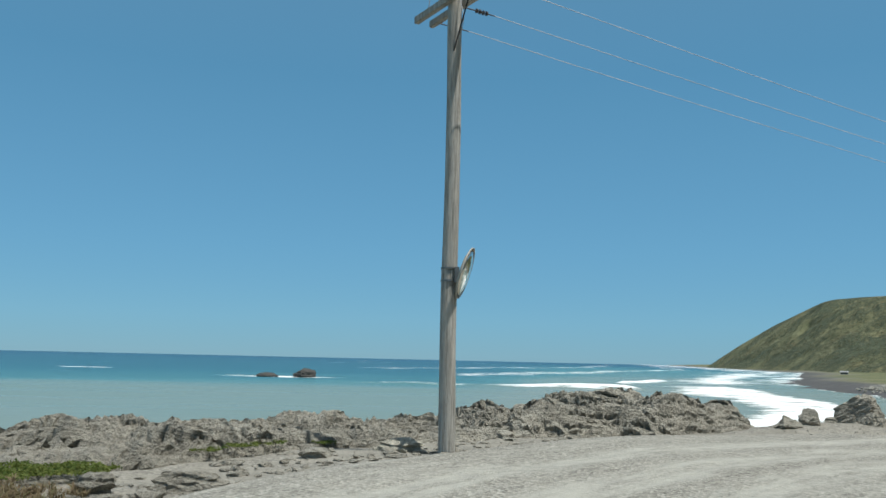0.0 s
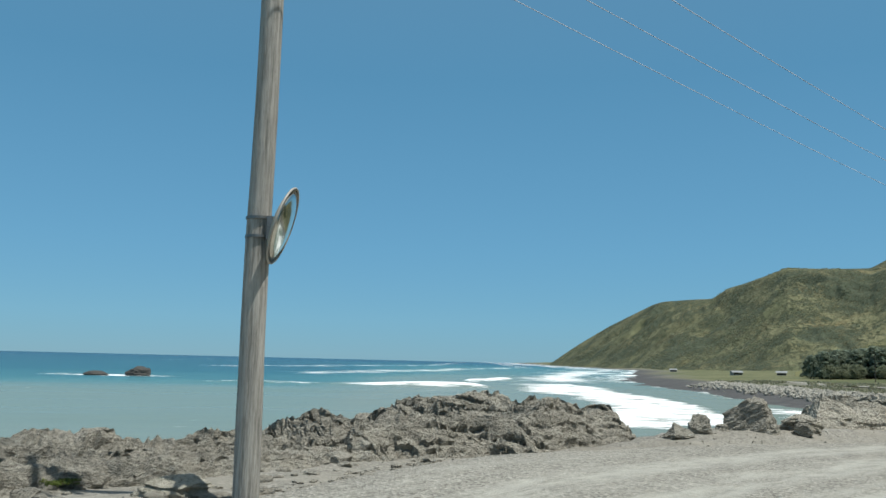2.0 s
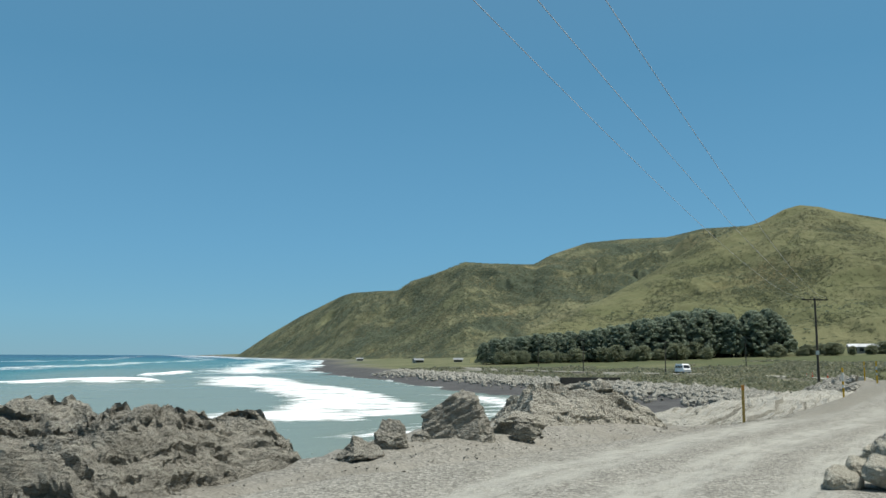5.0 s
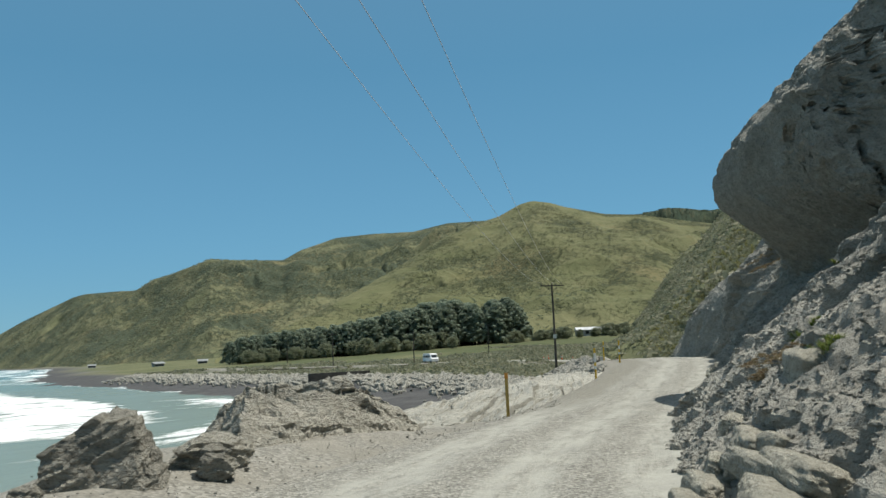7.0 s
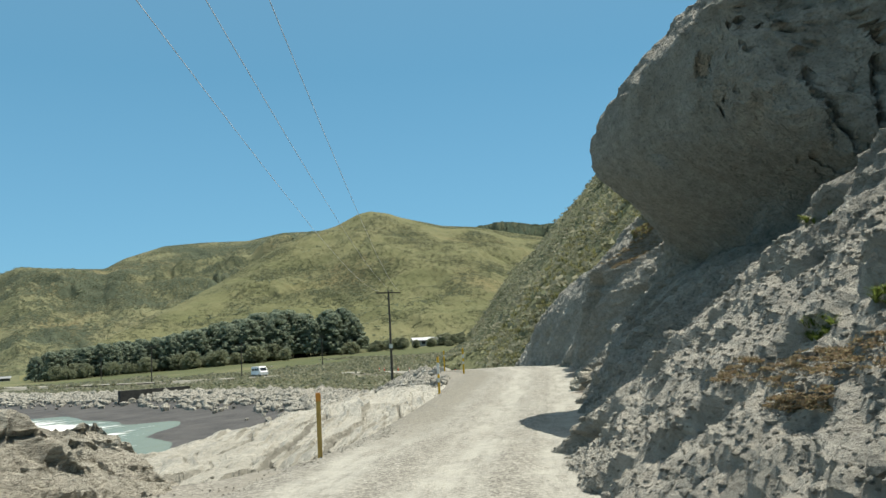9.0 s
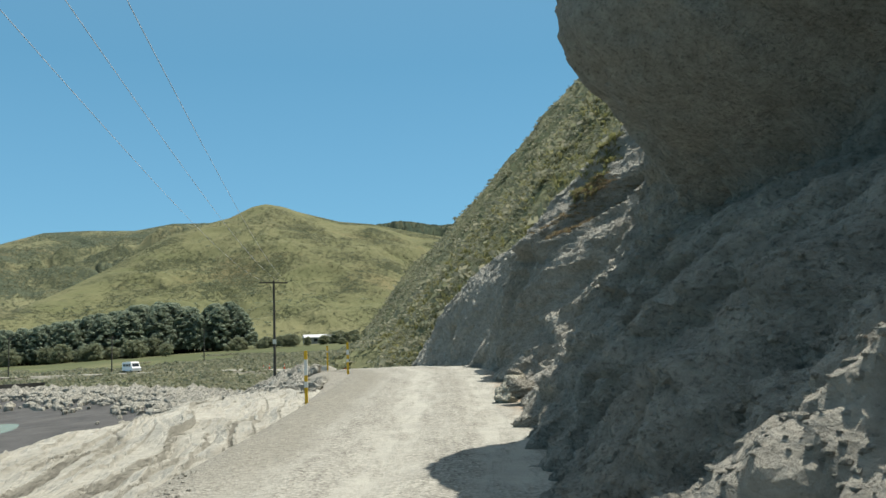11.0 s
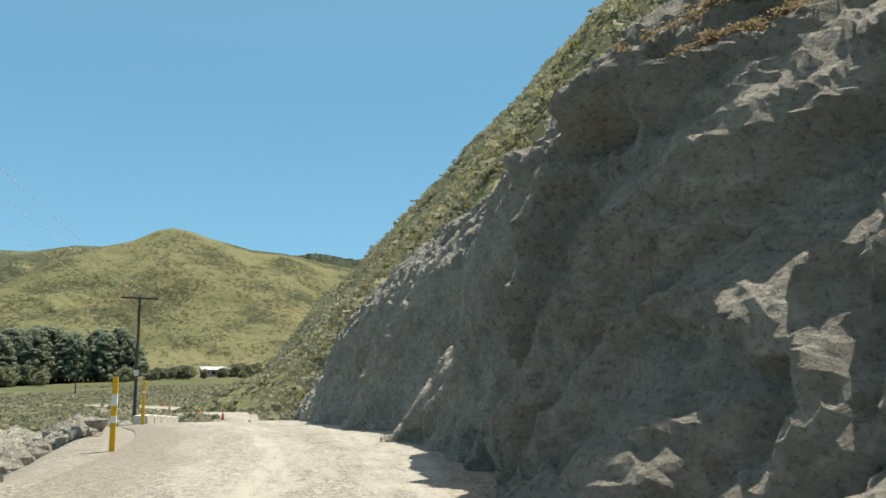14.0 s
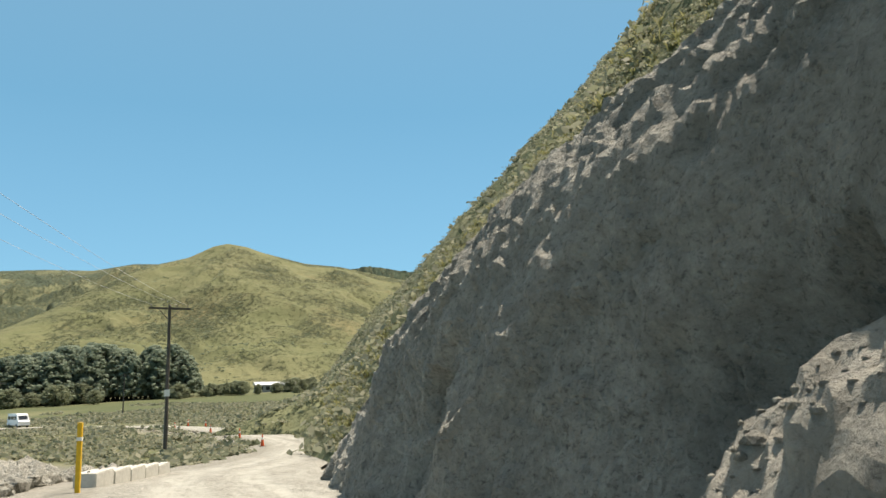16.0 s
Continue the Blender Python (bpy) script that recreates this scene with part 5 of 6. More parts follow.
for sgn in (-1, 1):
    bm = bmesh.new()
    tube(bm, arm2 * 0.9 * sgn + Vector((0, 0, P2_H - 0.4)), Vector((0, 0, P2_H - 1.2)) + arm2 * 0.1 * sgn, 0.03, None, 6)
    part("brace", bm, M_POLE_DARK, pole_b)
bm = bmesh.new()
box(bm, -0.22, 0.22, -0.2, -0.17, 4.8, 5.35, 0.004, Matrix.Rotation(radians(-55), 4, "Z"))
part("plate", bm, M_WHITEBAND, pole_b, "small white plate")
bm = bmesh.new()
tube(bm, (0.1, 0.25, 0.0), (0.05, 0.2, 3.2), 0.05, None, 8)
part("cable_guard", bm, M_STEEL, pole_b, "grey cable guard")


def wire(a, b, sag, radius, seg=60):
    bm = bmesh.new()
    a, b = Vector(a), Vector(b)
    pts = [a.lerp(b, k / seg) - Vector((0, 0, sag * 4 * (k / seg) * (1 - k / seg))) for k in range(seg + 1)]
    q = (b - a).to_track_quat("Z", "Y")
    loops = [[bm.verts.new(p + q @ Vector((radius * math.cos(t), radius * math.sin(t), 0))) for t in (0, 2.094, 4.189)] for p in pts]
    for lo, hi in zip(loops, loops[1:]):
        for j in range(3):
            bm.faces.new((lo[j], lo[(j + 1) % 3], hi[(j + 1) % 3], hi[j]))
    ob = obj("power_line", bm, M_WIRE, smooth=True)
    return tagged(ob, "thin pale overhead power line between two poles", "power line", "power lines")


for off, off2 in ((-1.0, -1.5), (-0.1, 0.6), (1.0, 1.5)):
    wire(P1 + Vector((0, 0, 8.1)) + side * off + run * 0.95, P2 + arm2 * off2 + Vector((0, 0, P2_H)), 1.6, 0.009)

# far poles in the paddock
FAR_POLES = [(41.6, 205, 8.5), (38.6, 265, 8.0), (47.2, 190, 7.5), (52.5, 215, 8.0)]
for az, r, h in FAR_POLES:
    x, y = 10 + math.sin(radians(az)) * r, 15 + math.cos(radians(az)) * r
    p = tagged(empty("power_pole", x, y, ground_at(x, y)), "thin distant power pole in the scrubby field", "power pole", "distant poles")
    bm = bmesh.new()
    tube(bm, (0, 0, -0.3), (0, 0, h), 0.14, 0.1, 10, 4)
    part("pole", bm, M_POLE_DARK, p)
    bm = bmesh.new()
    box(bm, -1.0, 1.0, -0.06, 0.06, h - 0.5, h - 0.36, 0.01, Matrix.Rotation(radians(-az), 4, "Z"))
    part("crossarm", bm, M_POLE_DARK, p)

# ---------------------------------------------------------------- edge marker posts


def marker_post(x, y, z, h, width, label, bands, faded=False, lean=0.0, yaw=20.0):
    ob = tagged(empty("marker_post", x, y, z, yaw), label, "marker post", "edge marker posts")
    ob.matrix_basis = pose(x, y, z, 0, lean, yaw)
    w, d = width / 2, width * 0.36
    bm = bmesh.new()
    box(bm, -w, w, -d, d, -0.25, h, 0.008)
    part("post", bm, M_OLDYELLOW if faded else M_YELLOW, ob)
    for z0, z1, mat, text in bands:
        bm = bmesh.new()
        box(bm, -w - 0.004, w + 0.004, -d - 0.004, d + 0.004, z0 * h, z1 * h, 0.006)
        part("band", bm, mat, ob, text)
    return ob


marker_post(23.71, 26.35, -0.33, 1.02, 0.105, "faded yellow timber marker post with an orange top", [(0.86, 1.004, M_ORANGE, "orange top")], True, 1.0, 40)
marker_post(37.84, 31.92, -0.21, 1.29, 0.105, "yellow marker post with two white bands", [(0.53, 0.84, M_WHITEBAND, "white reflective band"), (0.30, 0.42, M_WHITEBAND, "white reflective band")], False, 0.0, 25)
marker_post(48.79, 36.65, 0.03, 1.31, 0.12, "yellow marker post with two white bands", [(0.62, 0.78, M_WHITEBAND, "white reflective band"), (0.40, 0.50, M_WHITEBAND, "white reflective band")], False, 1.2, 30)
marker_post(59.48, 43.66, -0.1, 1.36, 0.12, "yellow marker post beside the concrete blocks", [(0.74, 0.80, M_WHITEBAND, "white reflective band")], False, -1.0, 30)

# concrete kerb blocks
block = empty("concrete_block", 0, 0, 0)
bm = bmesh.new()
box(bm, -0.66, 0.66, -0.24, 0.24, 0, 0.38, 0.02)
part("block", bm, M_CONCRETE, block)
for sgn in (-0.4, 0.4):
    bm = bmesh.new()
    tube(bm, (sgn - 0.06, 0, 0.375), (sgn - 0.06, 0, 0.41), 0.012, None, 6)
    tube(bm, (sgn + 0.06, 0, 0.375), (sgn + 0.06, 0, 0.41), 0.012, None, 6)
    tube(bm, (sgn - 0.06, 0, 0.405), (sgn + 0.06, 0, 0.405), 0.012, None, 6)
    part("lifting_loop", bm, M_STEEL, block, "rusty lifting loop")
tagged(block, "pale concrete kerb block along the road edge", "concrete block", "concrete kerb blocks")
spots = []
for i in range(5):
    x, y = 61.4 + 1.37 * i * 0.908, 45.0 + 1.37 * i * 0.419
    spots.append(pose(x, y, road_z(93 + i) - 0.10 - 0.02 * i, 0, 0, 24.8 + random.uniform(-1, 1)))
block.matrix_basis = spots[0]
for m in spots[1:]:
    copy_thing(block, m)

# ---------------------------------------------------------------- sea wall of quarried rock
STONES = []
for i in range(7):
    rnd = random.Random(70 + i)
    STONES.append(rock_mesh(70 + i, 1.0, rnd.uniform(0.65, 0.9), rnd.uniform(0.55, 0.8), 1.0, 2))
STONE_MESHES = []
for i, bm in enumerate(STONES):
    for f in bm.faces:
        f.smooth = False
    me = bpy.data.meshes.new("revetment_rock")
    bm.to_mesh(me)
    bm.free()
    me.materials.append(M_REVET)
    STONE_MESHES.append(me)
rnd = random.Random(5)
count = 0
while count < 280:
    s = rnd.uniform(69, 104)
    u = -4.2 - abs(rnd.gauss(0, 1)) * 3.6
    if u < -13 or (s < 72 and u < -6.5) or u > -4.2 - 0.25 * min(max(s - 74, 0), 5):
        continue
    x, y = (float(v) for v in road_point(s, u))
    size = rnd.uniform(0.32, 0.85)
    ob = new("revetment_rock", rnd.choice(STONE_MESHES))
    ob.matrix_basis = pose(x, y, max(ground_at(x, y), float(road_z(s)) - 0.5 - 0.18 * max(-5 - u, 0) if s < 80 else -9) + size * 0.08 + rnd.uniform(-0.08, 0.12), rnd.uniform(-30, 30), rnd.uniform(-30, 30), rnd.uniform(0, 360)) @ Matrix.Diagonal((size, size, size, 1))
    tagged(ob, "angular grey quarried rock in the sea wall", "rock", "rocks of the sea wall")
    count += 1


def mesh_arrays(me):
    v = np.empty(len(me.vertices) * 3, np.float32)
    me.vertices.foreach_get("co", v)
    return v.reshape(-1, 3), np.array([tuple(p.vertices) for p in me.polygons], np.int32)


def scatter(name, templates, places, material, smooth_shade=False):
    """Many small pieces as one mesh: places are x, y, z, size, height factor, turn."""
    vs, fs, base = [], [], 0
    gen = np.random.default_rng(3)
    pick = gen.integers(0, len(templates), len(places))
    for t, (tv, tf) in enumerate(templates):
        P = places[pick == t]
        if not len(P):
            continue
        c, s_ = np.cos(P[:, 5]), np.sin(P[:, 5])
        x = (tv[None, :, 0] * c[:, None] - tv[None, :, 1] * s_[:, None]) * P[:, 3, None] + P[:, 0, None]
        y = (tv[None, :, 0] * s_[:, None] + tv[None, :, 1] * c[:, None]) * P[:, 3, None] + P[:, 1, None]
        z = tv[None, :, 2] * (P[:, 3] * P[:, 4])[:, None] + P[:, 2, None]
        vs.append(np.stack([x, y, z], -1).reshape(-1, 3))
        fs.append((tf[None] + (np.arange(len(P)) * len(tv))[:, None, None] + base).reshape(-1, tf.shape[1]))
        base += len(P) * len(tv)
    return arrays(name, np.vstack(vs), np.vstack(fs), material, smooth=smooth_shade)


def low_stone(seed, sub=2):
    me = bpy.data.meshes.new("t")
    bm = rock_mesh(seed, 1, 0.8, 0.65, 1.0, sub)
    bm.to_mesh(me)
    bm.free()
    return mesh_arrays(me)


LOW = [low_stone(200 + i) for i in range(6)]
PEBBLE = [low_stone(220 + i, 1) for i in range(6)]
gen = np.random.default_rng(11)
# the rest of the sea wall round the bay
seg = COAST[6:14]
lens = np.hypot(*np.diff(seg, axis=0).T)
n = 3900
t = np.sort(gen.random(n) ** 1.5) * lens[:5].sum()
cum = np.r_[0, np.cumsum(lens)]
cx, cy = np.interp(t, cum, seg[:, 0]), np.interp(t, cum, seg[:, 1])
k = np.clip(np.searchsorted(cum, t) - 1, 0, len(lens) - 1)
dirs = np.diff(seg, axis=0) / lens[:, None]
off = np.abs(gen.normal(0.0, 3.4, n)) + 0.3
px, py = cx - dirs[k, 1] * off, cy + dirs[k, 0] * off
pz = ground_height(px, py)[0]
keep = (road_su(px, py)[1] < -3.6) | (road_su(px, py)[1] > 4)
places = np.stack([px, py, pz + 0.15, gen.uniform(0.4, 1.0, n) ** 1.5 * 1.9, gen.uniform(0.9, 1.6, n), gen.uniform(0, 6.28, n)], 1)[keep]
tagged(scatter("sea_wall_rocks", PEBBLE, places, M_REVET), "long bank of broken grey rocks round the bay", "rock bank", kind="stuff")
s, u = gen.uniform(66, 107, 4200), -4.3 - np.abs(gen.normal(0, 2.6, 4200))
ok = (u > -12) & ((s > 77) | (u < -7.5)) & ((u < -5.2) | (s > 84))
px, py = road_point(s[ok], u[ok])
m = len(px)
P = np.stack([px, py, ground_height(px, py)[0] + gen.uniform(-0.1, 0.18, m), gen.uniform(0.35, 1.0, m) ** 1.5 * 1.0, gen.uniform(0.9, 1.5, m), gen.uniform(0, 6.28, m)], 1)
tagged(scatter("sea_wall_rubble", PEBBLE, P, M_REVET), "smaller broken grey rocks packed in the sea wall", "rubble", kind="stuff")
# loose stones along the road edges
n = 5200
s = gen.uniform(14, 58, n)
u = np.where(gen.random(n) < 0.72, np.interp(s, [14, 22, 30, 36, 44, 60, 72], [-3.6, -4.6, -5.6, -5.0, -4.0, -3.7, -3.7]) - gen.gamma(1.8, 0.8, n) * np.interp(s, [44, 50], [1, 0.25]) + 0.9, np.interp(s, [14, 30, 36, 50, 66, 72], [5.5, 4.2, 2.0, 1.5, 2.0, 1.8]) - gen.gamma(1.3, 0.25, n) + 0.15)
px, py = road_point(s, u)
pz = ground_height(px, py)[0] + np.where(u > -3.5, 0.05, 0.02)
size = np.clip(gen.lognormal(-3.75, 0.5, n), 0.012, 0.12)
tagged(scatter("loose_stones", PEBBLE, np.stack([px, py, pz + size * 0.12, size, gen.uniform(0.6, 1.1, n), gen.uniform(0, 6.28, n)], 1), M_REVET),
       "loose grey stones and pebbles beside the road", "stones", kind="stuff")

# flat pieces of rock lying between the road and the shelf
n = 420
s, u = gen.uniform(17, 31, n), -4.6 - gen.gamma(2.0, 0.7, n)
px, py = road_point(s, u)
size = np.clip(gen.lognormal(-1.75, 0.55, n), 0.08, 0.7)
P = np.stack([px, py, ground_height(px, py)[0] + size * 0.05, size, gen.uniform(0.35, 0.7, n), gen.uniform(0, 6.28, n)], 1)
tagged(scatter("flat_stones", LOW, P, M_OUTCROP), "pale flat slabs and stones beside the rock shelf", "stones", kind="stuff")

# broken rock lying on the bank and along the foot of the cliff
flat = np.flatnonzero(((CS > 33) & (CS < 52) & (CZ > -0.3) & (CZ < 2.7)).ravel())
pick = gen.choice(flat, 13000)
low_foot = np.flatnonzero(((CS > 52) & (CS < 84) & (CZ > -0.5) & (CZ < 0.35)).ravel())
pick = np.r_[pick, gen.choice(low_foot, 900), gen.choice(np.flatnonzero(((CS > 61) & (CS < 66.5) & (CZ > -0.4) & (CZ < 1.1)).ravel()), 700), gen.choice(np.flatnonzero(((abs(CS - 79.15 + 1.3 * CZ) < 0.42) & (CZ > -0.3) & (CZ < 1.9)).ravel()), 350)]
size = np.clip(gen.lognormal(-3.05, 0.5, len(pick)), 0.025, 0.3)
P = np.stack([CX.ravel()[pick], CY.ravel()[pick], CZZ.ravel()[pick], size, gen.uniform(0.6, 1.1, len(pick)), gen.uniform(0, 6.28, len(pick))], 1)
tagged(scatter("bank_rubble", PEBBLE, P, M_CLIFF), "broken grey rubble on the bank below the cliff", "rubble", kind="stuff")

# ---------------------------------------------------------------- plants


def tuft(seed, blades, spread_, width, up=0.5, curl=0.3):
    """A clump of narrow leaves rising from one spot."""
    g = np.random.default_rng(seed)
    vs, fs = [], []
    for i in range(blades):
        a = g.uniform(0, 6.283)
        lean = g.uniform(0.1, 1.0) * spread_
        h = g.uniform(0.55, 1.0)
        d = np.array([np.cos(a), np.sin(a), 0])
        o = np.array([-d[1], d[0], 0]) * width * g.uniform(0.6, 1.3)
        p0 = d * g.uniform(0, 0.12)
        p1 = d * lean * 0.45 + [0, 0, h * 0.62 * up * 2]
        p2 = d * lean * (1 + curl) + [0, 0, h * up * 2 * g.uniform(0.7, 1.0)]
        b = len(vs)
        vs += [p0 - o * 0.5, p0 + o * 0.5, p1 + o, p1 - o, p2 + o * 0.2, p2 - o * 0.2]
        fs += [(b, b + 1, b + 2, b + 3), (b + 3, b + 2, b + 4, b + 5)]
    return np.array(vs), np.array(fs, np.int32)


def bush(seed, leaves, size=0.16, flat=0.7):
    """A rounded, ragged bush of many small leaves round the surface of uneven lobes."""
    g = np.random.default_rng(seed)
    lobes = np.c_[g.normal(0, 0.22, 5), g.normal(0, 0.22, 5), g.uniform(0.15, 0.45, 5), g.uniform(0.22, 0.36, 5)]
    vs, fs = [], []
    for i in range(leaves):
        L = lobes[g.integers(0, 5)]
        d = g.normal(0, 1, 3)
        d[2] = abs(d[2]) * 0.9 - 0.15
        d /= np.linalg.norm(d)
        c = L[:3] + d * L[3] * g.uniform(0.75, 1.1)
        c[2] = max(c[2] * flat, 0.0)
        n = d + g.normal(0, 0.5, 3)
        n /= np.linalg.norm(n)
        t = np.cross(n, g.normal(0, 1, 3))
        t /= np.linalg.norm(t)
        w = np.cross(n, t)
        k = size * g.uniform(0.6, 1.3)
        b = len(vs)
        vs += [c - t * k, c + w * k * 0.6, c + t * k, c - w * k * 0.6]
        fs.append((b, b + 1, b + 2, b + 3))
    return np.array(vs), np.array(fs, np.int32)


TUFTS = [tuft(i, 12, 0.8, 0.045) for i in range(5)]
BUSHES = [bush(20 + i, 40, 0.115) for i in range(5)]
FAR_BUSHES = [bush(40 + i, 20, 0.19) for i in range(5)]
gen = np.random.default_rng(21)


def rim_height(a):
    """Where rock gives way to plants on the hillside, by the distance along its foot."""
    return np.interp(a, [-50, -26, -15, -11, -7, -3, 0, 5, 10, 16, 24, 40], [18, 18, 16, 13.0, 9.2, 6.2, 5.3, 4.6, 3.4, 1.7, 0.2, -2])


def on_hillside(n, a0, a1, w0, w1, power=1.0):
    a, w = gen.uniform(a0, a1, n), w0 + (w1 - w0) * gen.random(n) ** power
    x, y, z = hillside_point(a, w)
    ok = z > rim_height(a) - 0.2
    return x[ok], y[ok], z[ok]


x, y, z = on_hillside(8000, -22, 70, 0, 26)
m = len(x)
bare = fbm(p3(x, y, z, 0.16), 3) > -0.45
P = np.stack([x, y, z - 0.1, gen.uniform(0.45, 1.05, m), gen.uniform(0.6, 1.0, m), gen.uniform(0, 6.28, m)], 1)[bare]
tagged(scatter("hillside_scrub", BUSHES, P, M_SCRUB), "dense low coastal scrub on the steep hillside", "scrub", kind="stuff")
x, y, z = on_hillside(2600, -22, 90, 0, 30)
m = len(x)
P = np.stack([x, y, z - 0.05, gen.uniform(0.5, 1.1, m), gen.uniform(0.6, 1.0, m), gen.uniform(0, 6.28, m)], 1)
tagged(scatter("hillside_flax", TUFTS, P, M_FLAX), "yellow-green spiky flax and tussock on the hillside", "flax", kind="stuff")
x, y, z = on_hillside(8500, -10, 300, -10, 130, 0.9)
m = len(x)
P = np.stack([x, y, z - 0.2, gen.uniform(1.2, 2.6, m), gen.uniform(0.5, 0.8, m), gen.uniform(0, 6.28, m)], 1)
tagged(scatter("hillside_bushes", FAR_BUSHES, P, M_SCRUB), "scattered scrub higher up the steep hillside", "scrub", kind="stuff")

# bushes dotted over the hills, thickest in the gullies
for key, count, size_, share in (("hill_grass", 6000, 1.4, 0.32), ("hill_ridge", 8000, 2.4, 0.55)):
    x, y, z, lump, g1 = FLANKS[key]
    patchy = fbm(p3(x, y, 4, 0.012), 4, 0.6) - 1.2 * g1 + 0.5 * fbm(p3(x, y, 2, 0.05), 3)
    where = np.flatnonzero(((lump > 0.1) & (patchy > np.quantile(patchy, 1 - share))).ravel())
    pick = gen.choice(where, count)
    jit = gen.normal(0, 1.2, (2, count))
    P = np.stack([x.ravel()[pick] + jit[0], y.ravel()[pick] + jit[1], z.ravel()[pick] - 0.2, size_ * gen.lognormal(0, 0.4, count), gen.uniform(0.5, 0.9, count), gen.uniform(0, 6.28, count)], 1)
    tagged(scatter("hill_bushes", FAR_BUSHES, P, M_TREE), "dark bushes dotted over the grassy hill", "scrub", kind="stuff")

# scrub on the flat behind the sea wall
n = 36000
x, y = gen.uniform(70, 300, n), gen.uniform(45, 270, n)
d = coast_distance(x, y)
zz, _, _, fld = ground_height(x, y)
su_s, su_u = road_su(x, y)
az = np.degrees(np.arctan2(x - 10, y - 15))
ok = (d > 3) & (np.abs(su_u) > 4.0) & (np.hypot(x - 10, y - 15) < 250 + 45 * fbm(p3(x, y, 3, 0.03), 2)) & (az > 28) & (az < 68) & (fbm(p3(x, y, 0, 0.05), 3) > -0.8)
P = np.stack([x, y, zz - 0.1, gen.uniform(0.7, 2.1, n), gen.uniform(0.35, 0.75, n), gen.uniform(0, 6.28, n)], 1)[ok]
tagged(scatter("flat_scrub", FAR_BUSHES, P, M_SCRUB), "low olive scrub on the flat behind the sea wall", "scrub", kind="stuff")

# small plants on the rocks
def plant_patch(name, label, material, spots_, n, templates, lo, hi, spread_=0.5):
    rows = []
    for sx_, sy_, sz_, r in spots_:
        for _ in range(n):
            a, k = gen.uniform(0, 6.28), r * math.sqrt(gen.random())
            rows.append((sx_ + k * math.cos(a), sy_ + k * math.sin(a), sz_, gen.uniform(lo, hi), gen.uniform(0.5, 1.0), gen.uniform(0, 6.28)))
    return tagged(scatter(name, templates, np.array(rows), material), label, "plants", kind="stuff")


def on_rock(name, label, material, spots_, n, templates, lo, hi):
    """Plants rooted all over small patches of the rock face: s, z, reach along, reach up."""
    rows = []
    for s, z, rs_, rz_ in spots_:
        near = np.flatnonzero((((CS - s) / rs_) ** 2 + ((CZ - z) / rz_) ** 2 < 1).ravel())
        pick = gen.choice(near, n)
        rows.append(np.stack([CX.ravel()[pick], CY.ravel()[pick], CZZ.ravel()[pick], gen.uniform(lo, hi, n), gen.uniform(0.4, 0.9, n), gen.uniform(0, 6.28, n)], 1))
    return tagged(scatter(name, templates, np.vstack(rows), material), label, "plants", kind="stuff")


on_rock("dry_plants", "reddish dry creeping plants on the rock face", M_DRY,
        [(44.6, 0.95, 0.8, 0.14), (43.7, 1.0, 0.7, 0.13), (42.7, 1.12, 0.6, 0.13), (43.0, 0.82, 0.5, 0.09)], 130, BUSHES, 0.06, 0.16)
on_rock("dry_plants", "straw and rust coloured plants hanging on the cliff", M_DRY, [(69.7, 4.6, 0.5, 0.45), (69.6, 5.2, 0.5, 0.5), (69.9, 5.8, 0.5, 0.4)], 130, BUSHES, 0.12, 0.3)
on_rock("flax", "yellow-green flax hanging on the cliff", M_FLAX, [(70.0, 5.7, 0.4, 0.5), (70.5, 6.4, 0.5, 0.5), (70.8, 7.1, 0.4, 0.5)], 60, TUFTS, 0.14, 0.34)
on_rock("green_plants", "small green plants in cracks of the rock", M_GREEN,
        [(40.6, 1.2, 0.3, 0.1), (47.9, 2.6, 0.3, 0.15), (44.3, 1.3, 0.3, 0.08), (43.2, 1.5, 0.4, 0.08)], 70, TUFTS, 0.06, 0.17)
plant_patch("green_plants", "low green succulent plants beside the rock shelf", M_GREEN, [(-6.5, 9.7, 0.06, 0.7), (-5.7, 10, 0.06, 0.5), (-7.3, 9.5, 0.08, 0.6)], 90, BUSHES, 0.12, 0.28)
plant_patch("green_plants", "sparse green plants between the gravel and the rock shelf", M_GREEN, [(-4.6, 12.5, 0.10, 0.35), (-4.2, 13.2, 0.10, 0.3), (-3.9, 13.8, 0.09, 0.35), (-3.1, 14.9, 0.0, 0.3)], 40, BUSHES, 0.06, 0.15)
plant_patch("dry_grass", "straw-coloured dry grass at the road edge", M_DRY, [(-6.1, 8.2, 0.06, 0.8), (-5.3, 8, 0.06, 0.6), (-7.1, 8.4, 0.06, 0.8)], 110, TUFTS, 0.07, 0.2)

# ---------------------------------------------------------------- trees


